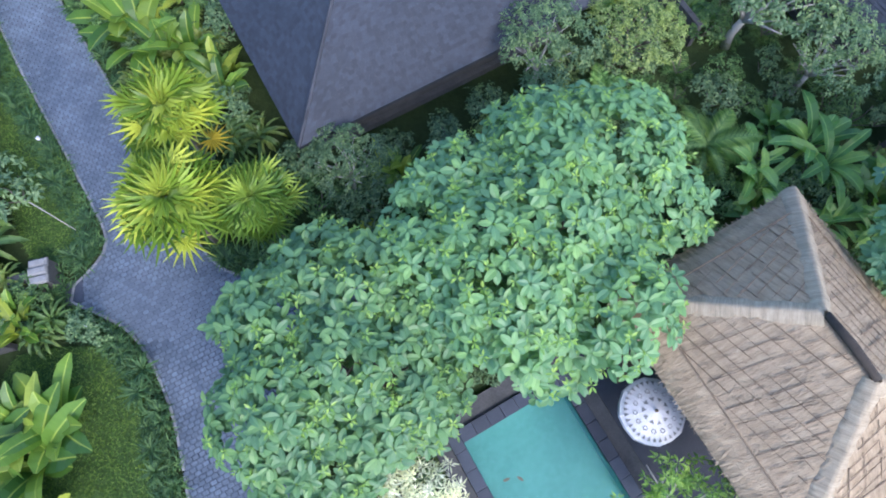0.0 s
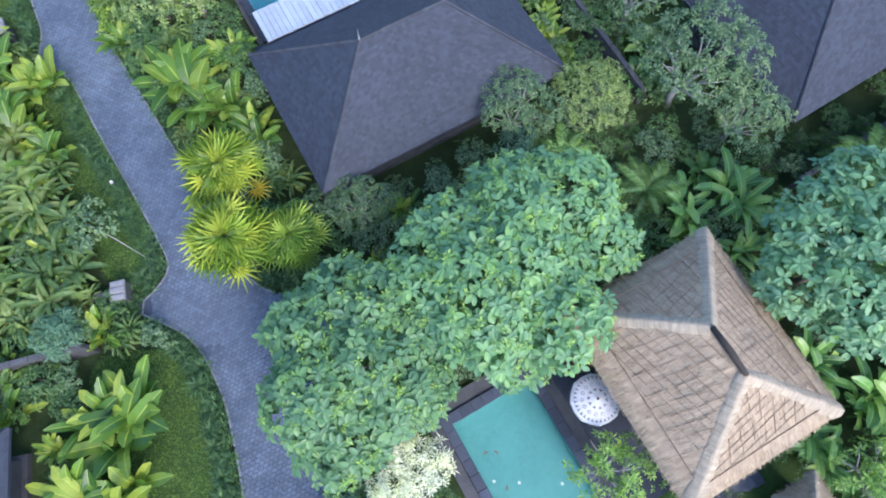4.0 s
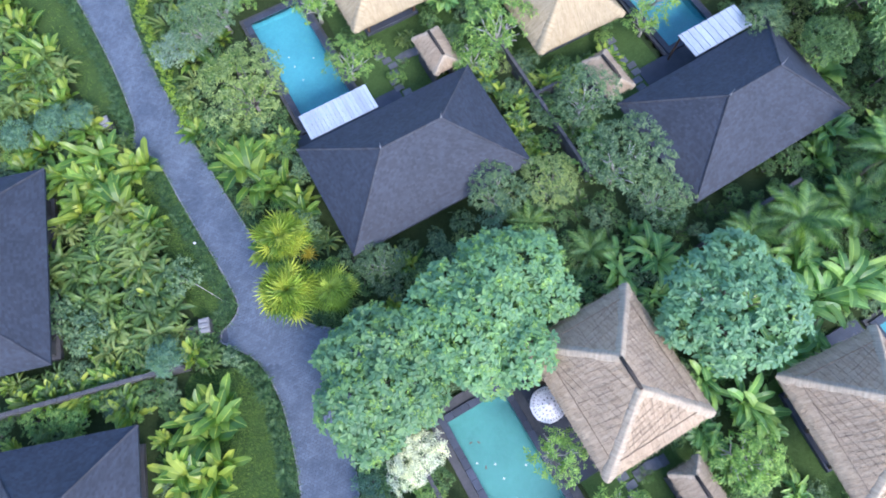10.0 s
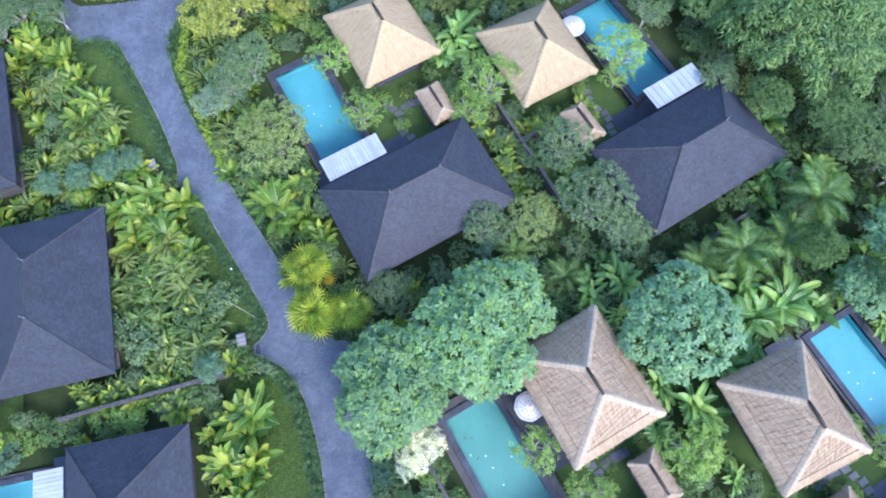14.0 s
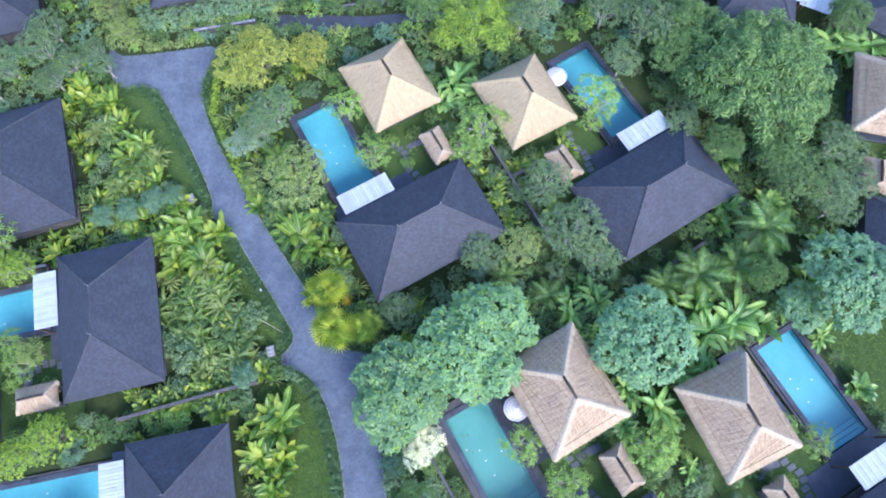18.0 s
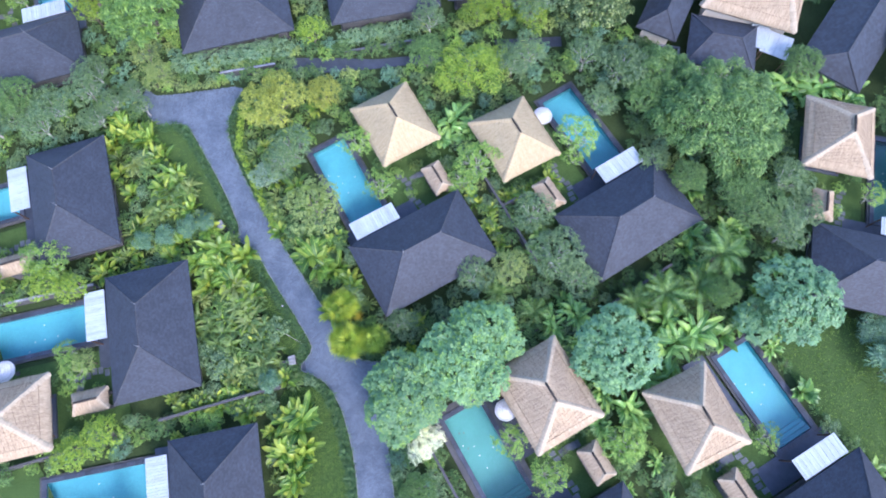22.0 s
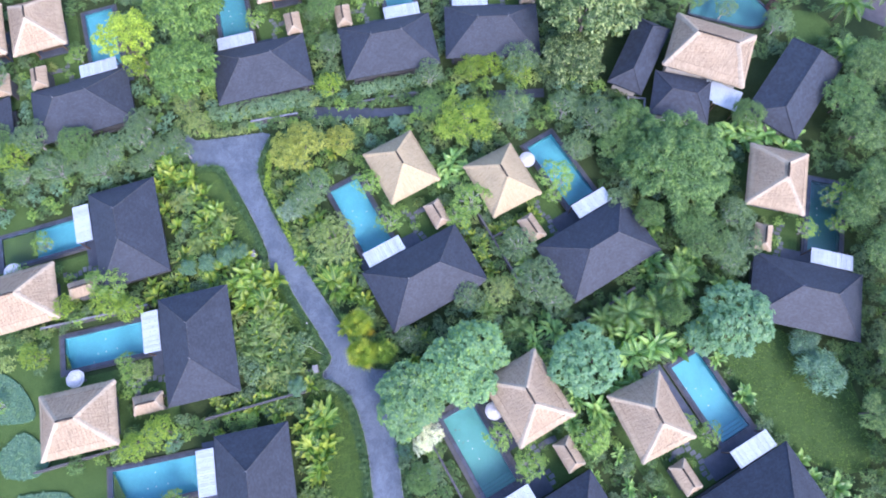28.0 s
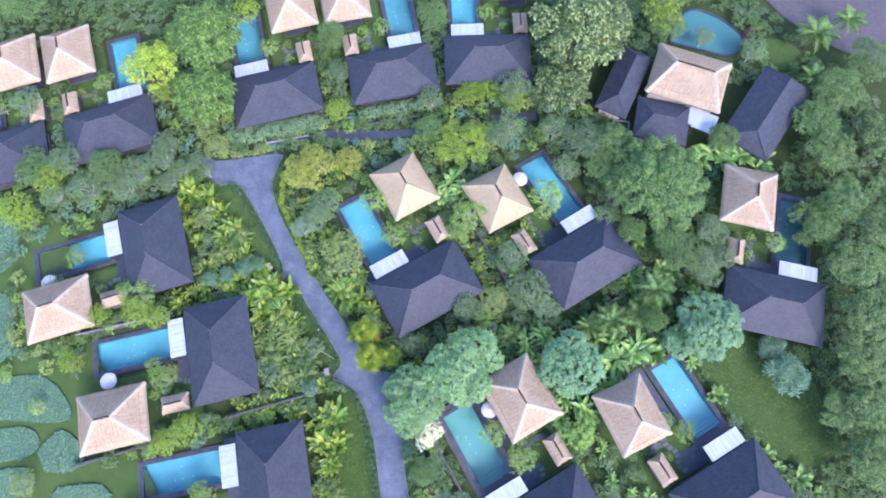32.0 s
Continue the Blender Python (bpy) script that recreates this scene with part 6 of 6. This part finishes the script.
def mixture(x, y):
    """Which shrubs grow where."""
    if -45 < x < -9 and -14 < y < 45 and not (x < -33 and y < 12):
        return ["cane", "greyish", "cane", "ginger", "green", "ginger", "green", "cane", "lime"]
    if -24 < x < 0 and 8 < y < 40:
        return ["ginger", "olive", "green", "lime", "greyish", "greyish", "green"]
    if x > 60 or y > 66:
        return ["green", "greyish", "green", "fern"]
    if x < -40 and y > 30:
        return ["green", "greyish", "blue", "green", "lime"]
    if x < -30:
        return ["lime", "green", "greyish", "blue", "lime", "olive"]
    if x > 12 and y < 30:
        return ["green", "fern", "fern", "green", "greyish", "banana"]
    return ["green", "lime", "greyish", "green", "greyish", "olive", "blue", "green"]


count = defaultdict(int)
far = defaultdict(list)
step = 1.85
for j in range(int(118 / step)):
    for i in range(int(172 / step)):
        x = -86 + (i + 0.5 * (j % 2) + RNG.uniform(-0.3, 0.3)) * step
        y = -32 + (j + RNG.uniform(-0.3, 0.3)) * step
        kind = RNG.choice(mixture(x, y))
        size = RNG.uniform(0.85, 1.5) * (1.15 if kind in ("ginger", "cane") else 0.95) * (1.3 if kind == "banana" else 1.0)
        turn = RNG.uniform(0, 360)
        if not free(x, y, 0.75):
            continue
        if abs(x - 2) < 42 and -14 < y < 46 and count[kind] < (16 if kind in ("ginger", "banana") else 50 if kind == "cane" else 190):
            count[kind] += 1
            place(SHRUBS[kind], RNG.randrange(3), x, y, size, turn)
        else:
            far[kind].append((x, y, size, turn))

THIN = {"ginger": ("paddle", 3.0), "cane": ("cane", 3.0), "banana": ("banana", 3.0), "green": ("dark", 0.36), "lime": ("frangi", 0.36), "blue": ("blue", 0.34), "greyish": ("grey", 0.38), "olive": ("yellow", 0.36), "fern": ("palm", 3.0)}
for kind, spots in far.items():
    mat, leaf = THIN[kind]
    if kind in ("ginger", "cane", "banana"):
        w = {"ginger": 0.4, "cane": 0.2, "banana": 0.6}[kind]
        src = [blades("far", mat, 500 + s, 22, 1.6, w, 1.05, 1.4, 3, 0.6) for s in range(2)]
    elif kind == "fern":
        src = [feather_crown("far", mat, 505 + s, 1.3, 10, 7) for s in range(2)]
    else:
        src = [crown_mesh("far", mat, 510 + s, low(510 + s, 1.35, 0.9), 6.0, 4, leaf, 0.55, low=0.0) for s in range(2)]
    me = merged("undergrowth", [(src[n % 2], pose(x, y, 0, 0, 0, turn) @ Matrix.Diagonal((s / 1.3, s / 1.3, s / 1.3, 1))) for n, (x, y, s, turn) in enumerate(spots)], mat)
    tagged(new("undergrowth", me), "dense mixed undergrowth filling the gardens", "undergrowth", "", "stuff")


# ---- grass on the lawns ----
def grass_stuff(polys, per, h, name, label):
    rng = np.random.default_rng(9)
    V, F, k = [], [], 0
    for pl in polys:
        a = np.array(pl)
        lo, hi = a.min(0), a.max(0)
        n = int(per * (hi - lo).prod())
        pts = rng.uniform(lo, hi, (n, 2))
        pts = np.array([p for p in pts if inside(pl, p[0], p[1])])
        n = len(pts)
        th = rng.uniform(0, math.tau, n)
        o = np.stack([np.cos(th) * 0.8, np.sin(th) * 0.8, rng.uniform(0.35, 1.1, n)], 1)
        L = h * rng.uniform(0.6, 1.4, n)
        v, t = leaf_set(np.c_[pts, np.full(n, 0.02)], o, np.tile([0, 0, 1.0], (n, 1)) + rng.normal(0, 0.1, (n, 3)), L, L * 0.22, 0.3)
        V.append(v)
        F.append(t + k)
        k += len(v)
    tagged(new(name, array_mesh(name, np.concatenate(V), np.concatenate(F), "grass")), label, "grass", "", "stuff")


grass_stuff(LAWNS[:2], 320, 0.15, "grass", "long grass blades on the lane-side lawn")
grass_stuff(LAWNS[4:5], 22, 0.3, "grass", "rough grass blades on the garden lawn")
grass_stuff(LAWNS[2:4], 40, 0.2, "grass", "rough grass blades on the verge")


# ---- boundary walls ----
def garden_wall(a, c, label="low dark stone garden wall", h=1.5, cap="wall"):
    a, c = Vector((*a, 0)), Vector((*c, 0))
    d = c - a
    w = thing("garden_wall", label, "wall", pose(a.x, a.y, 0, 0, 0, math.degrees(math.atan2(d.y, d.x))), "garden walls")
    part("wall_body", Build().box(0, -0.14, -0.1, d.length, 0.14, h, 0.01), "wall", w)
    n = max(2, int(d.length / 0.9))
    for k in range(n):
        part("cap_stone", Build().box(k * d.length / n, -0.16, h, (k + 1) * d.length / n - 0.015, 0.16, h + 0.08, 0.02), cap, w)


garden_wall((6.6, 33.0), (13.4, 19.6))
garden_wall((9.4, 27.6), (12.6, 29.2))
garden_wall((-34.0, 1.0), (-19.5, 4.6), "dark stone garden wall among ginger", 1.9)
garden_wall((-58.0, -5.6), (-42.0, -1.6))
garden_wall((21.8, 13.2), (31.0, 18.6))
garden_wall((-1.2, -3.2), (3.0, -11.0))
garden_wall((-60.5, 15.2), (-44.5, 18.4), "pale concrete-capped garden wall", 1.5, "kerb")
garden_wall((-30.6, 49.7), (-22.6, 51.0), "pale-capped wall before a clipped hedge", 1.5, "kerb")
garden_wall((-12.7, 53.1), (-1.9, 54.8), "low pale-capped wall before a clipped hedge", 0.9, "stone")


# ---- crops on the beds, hedge, purple bush ----
rng_c = np.random.default_rng(3)
V, F, k = [], [], 0
for pl in BEDS:
    a = np.array(pl)
    pts = rng_c.uniform(a.min(0), a.max(0), (int(9 * (a.max(0) - a.min(0)).prod()), 2))
    pts = np.array([q for q in pts if inside(pl, q[0], q[1])])
    for j in range(4):
        n = len(pts)
        th = rng_c.uniform(0, math.tau, n)
        o = np.stack([np.cos(th), np.sin(th), rng_c.uniform(0.1, 0.9, n)], 1)
        L = rng_c.uniform(0.2, 0.42, n)
        v, t = leaf_set(np.c_[pts, np.full(n, 0.3)], o, np.tile([0, 0, 1.0], (n, 1)), L, L * 0.5, 0.3)
        V.append(v)
        F.append(t + k)
        k += len(v)
tagged(new("crop_leaves", array_mesh("crop_leaves", np.concatenate(V), np.concatenate(F), "blue")), "pale blue-green leafy crop covering the beds", "crop", "", "stuff")


def hedge(a, c, w, h, mat, label, seed):
    a, c = Vector((*a, 0)), Vector((*c, 0))
    n = int((c - a).length / (w * 0.8)) + 1
    lob = [(*(a.lerp(c, k / n).xy + Vector((0.12 * math.sin(k * 2.3), 0.12 * math.cos(k * 1.7)))), h - w * 0.55, w * 0.75) for k in range(n + 1)]
    lob += [(x, y, 0.5, w * 0.7) for x, y, z, r in lob]
    me = crown_mesh("hedge", mat, seed, lob, 9.0, 5, 0.26, 0.5, low=-0.2)
    tagged(new("hedge", me), label, "hedge", "garden hedges")


hedge((-36.0, 51.3), (-21.4, 53.8), 2.1, 2.8, "hedge", "pale green clipped hedge along the lane head", 701)
hedge((-36.6, 47.9), (-30.2, 48.9), 0.8, 1.0, "yellow", "low yellow-green hedge at the lane head", 702)
hedge((-12.6, 55.2), (-2.0, 57.0), 1.5, 2.2, "hedge", "pale green clipped hedge behind a low wall", 706)
hedge((-21.5, 25.6), (-27.4, 38.0), 0.6, 0.9, "lime", "low bright hedge curving along the lane", 703)
hedge((-27.4, 38.0), (-27.2, 44.0), 0.6, 0.9, "lime", "low bright hedge beside the lane bend", 704)
hedge((62.6, 70.2), (63.6, 71.2), 1.2, 1.3, "purple", "round purple-leaved bush by the lagoon pool", 705)
for n, (cx, cy, ang, mir, tile) in enumerate(VILLAS):
    if n in (0, 2, 4, 5):
        continue
    q = pose(cx, cy, 0, 0, 0, ang) @ Vector(((-1 if mir else 1) * 0.2, 11.2, 0))
    place(KITS["frangi"], n, q.x, q.y, 2.0, 37.0 * n)


# ---- verge tufts, gate pillars ----
def tuft_mesh(seed):
    return blades("border_tuft", "strap", seed, 26, 0.55, 0.05, 1.0, 1.5, 3, 0.12)


TUFT = [tagged(new("border_tuft", tuft_mesh(600 + s)), "dark strappy border grass beside the kerb", "grass tuft", "border tufts") for s in range(3)]
used = 0
rt = random.Random(4)
spots = []
for line, side in ((ROAD_W, 1), (ROAD_E, -1)):
    for a, c in zip(line, line[1:]):
        d = Vector((c[0] - a[0], c[1] - a[1], 0))
        if d.length < 0.05 or d.length > 3:
            continue
        nrm = Vector((-d.y, d.x, 0)).normalized() * side
        for k in range(2):
            q = Vector((*a, 0)).lerp(Vector((*c, 0)), rt.random()) + nrm * rt.uniform(0.3, 1.1)
            if -14 < q.y < 46 and not inside(ROAD, q.x, q.y):
                spots.append(q)
rt.shuffle(spots)
for n, q in enumerate(spots[:280]):
    s = rt.uniform(0.8, 1.6)
    m = pose(q.x, q.y, 0.0, 0, 0, rt.uniform(0, 360)) @ Matrix.Diagonal((s, s, s, 1))
    if n < 3:
        TUFT[n].matrix_basis = m
    else:
        o = TUFT[n % 3].copy()
        scene.collection.objects.link(o)
        o.matrix_basis = m


def border_stuff(line, side, wide, per, name, label):
    """A band of strappy dark leaves between kerb and lawn."""
    rng = np.random.default_rng(17)
    base = []
    for a, c in zip(line, line[1:]):
        d = np.array([c[0] - a[0], c[1] - a[1]])
        L = np.hypot(*d)
        if L < 0.05 or L > 3:
            continue
        nrm = np.array([-d[1], d[0]]) / L * side
        for k in range(int(per * L)):
            q = np.array(a) + d * rng.random() + nrm * (0.16 + wide * rng.random() ** 1.3)
            if not inside(ROAD, q[0], q[1]):
                base.append((q[0], q[1], 0.02))
    base = np.array(base)
    n = len(base)
    th = rng.uniform(0, math.tau, n)
    o = np.stack([np.cos(th), np.sin(th), rng.uniform(0.3, 1.3, n)], 1)
    L = rng.uniform(0.25, 0.6, n)
    v, t = leaf_set(base, o, np.tile([0, 0, 1.0], (n, 1)), L, L * 0.12, 0.35)
    tagged(new(name, array_mesh(name, v, t, "strap")), label, "grass", "", "stuff")


border_stuff(ROAD_W, 1, 1.15, 130, "border_grass", "dark strappy border grass between kerb and lawn")
border_stuff(ROAD_E, -1, 0.9, 70, "border_grass", "dark strappy border grass between kerb and planting")


def gate_pillar(x, y, turn):
    g = thing("gate_pillar", "weathered pale stone gate pillar at a garden entrance", "pillar", pose(x, y, 0, 0, 0, turn), "garden gate pillars")
    part("shaft", Build().box(-0.36, -0.55, -0.1, 0.36, 0.55, 1.1, 0.03), "wall", g)
    for k in range(3):
        part("cap_stone", Build().box(-0.42, -0.6 + 0.4 * k, 1.1 + 0.04 * (k % 2), 0.42, -0.6 + 0.4 * k + 0.38, 1.28 + 0.06 * (k % 2), 0.07), "trim", g)
    part("side_wall", Build().box(-1.6, -0.2, -0.1, -0.46, 0.2, 0.9, 0.03), "wall", g)
    part("threshold", Build().box(0.46, -1.5, -0.1, 1.3, -0.4, 0.05, 0.02), "coping", g)


gate_pillar(-18.3, 7.8, 12)
gate_pillar(-28.8, 26.2, 25)


# ---- small things by the jade pool and lane ----
dk = thing("wooden_deck", "small brown timber deck beside the jade pool", "deck", pose(8.0, 3.1, 0.13, 0, 0, 28))
for k in range(9):
    part("deck_board", Build().box(-0.9, -0.6 + k * 0.135, 0, 0.9, -0.6 + k * 0.135 + 0.12, 0.09, 0.008), "timber", dk)
solid("stone_slab", Build().box(8.75, 2.8, -0.05, 9.5, 3.5, 0.42, 0.03), "kerb", "pale grey stone slab beside the pavilion", "slab")
for x, y, a in ((2.21, -1.7, 20), (2.81, -1.52, -35), (3.4, -3.6, 80)):
    b = Build()
    v, t = oval_set(np.array([[0, 0, 0.0]]), np.array([[1.0, 0, 0.02]]), np.array([[0, 0, 1.0]]), np.array([0.34]), np.array([0.13]))
    lf = tagged(new("floating_leaf", array_mesh("floating_leaf", v, t, "bark")), "brown fallen leaf floating on the pool", "leaf", "floating leaves")
    lf.matrix_basis = pose(x, y, 0.215, 0, 0, a)
solid("bare_branch", Build().tube([(-20.6, 11.9, 0.6), (-19.0, 11.0, 1.1), (-17.2, 9.9, 0.75)], [0.035, 0.03, 0.012], 6), "pale_bark", "pale bare branch leaning over the lawn", "branch", smooth=True)


pl = thing("planter", "walled grass planter with pale stone rim beside the annex", "planter", pose(35.3, 50.3, 0, 0, 0, -12))
for x0, y0, x1, y1 in ((-1.6, -2.2, 1.6, -1.9), (-1.6, 1.9, 1.6, 2.2), (-1.6, -1.9, -1.3, 1.9), (1.3, -1.9, 1.6, 1.9)):
    part("rim_wall", Build().box(x0, y0, -0.1, x1, y1, 0.9, 0.03), "kerb", pl)
part("turf", Build().box(-1.3, -1.9, -0.1, 1.3, 1.9, 0.6), "lawn", pl)


def garden_lamp(x, y):
    g = thing("garden_lamp", "small black bollard lamp with pale head beside the lane", "lamp", pose(x, y, 0), "garden lamps")
    part("stem", Build().tube([(0, 0, -0.05), (0, 0, 0.5)], 0.05, 8), "slot", g)
    part("head", Build().tube([(0, 0, 0.5), (0, 0, 0.6), (0, 0, 0.64)], [0.1, 0.1, 0.04], 10), "cloth", g)


for x, y in ((-16.1, 5.4), (-27.0, 23.6), (-20.0, 14.9), (-12.0, 12.4), (-24.4, 32.6)):
    garden_lamp(x, y)


# ---- pavers, last ----
PW, PH, TURN = 0.30, 0.22, radians(27)
paver_mesh = Build().box(-PW / 2 + 0.012, -PH / 2 + 0.012, -0.02, PW / 2 - 0.012, PH / 2 - 0.012, 0.035, 0.014).mesh("paver", "paver")
paving = thing("paving", "blue-grey stone pavers laid in running bond on the lane", "paving", kind="structure")
ca, sa = math.cos(TURN), math.sin(TURN)
rp = random.Random(8)
V, F, k, single = [], [], 0, 0
base = [(-1, -1, 0), (1, -1, 0), (1, 1, 0), (-1, 1, 0), (-0.92, -0.9, 1), (0.92, -0.9, 1), (0.92, 0.9, 1), (-0.92, 0.9, 1)]
quad = [(4, 5, 6, 7), (0, 1, 5, 4), (1, 2, 6, 5), (2, 3, 7, 6), (3, 0, 4, 7)]
edge = [(x, y) for x, y in ROAD]
for j in range(-320, 330):
    for i in range(-240, 240):
        px, py = (i + 0.5 * (j % 2)) * PW, j * PH
        x, y = -18 + px * ca - py * sa, 14 + px * sa + py * ca
        if not (-47 < x < -2 and -24.5 < y < 51.5) or not inside(ROAD, x, y):
            continue
        h = rp.uniform(0.022, 0.034)
        if single < 300 and -16.0 < x < -9.0 and 4.6 < y < 7.6:
            o = new("paver", paver_mesh)
            o.parent = paving
            o.matrix_basis = pose(x, y, h - 0.034, rp.uniform(-1, 1), rp.uniform(-1, 1), 27)
            single += 1
            continue
        for a, c, e in base:
            u, w = a * (PW / 2 - 0.012), c * (PH / 2 - 0.012)
            V.append((x + u * ca - w * sa, y + u * sa + w * ca, h if e else -0.01))
        F += [[k + q for q in fc] for fc in quad]
        k += 8
me = bpy.data.meshes.new("paver_field")
me.from_pydata(V, [], F)
me.materials.append(M["paver"])
field = tagged(new("paver_field", me), kind="stuff")
field.parent = paving
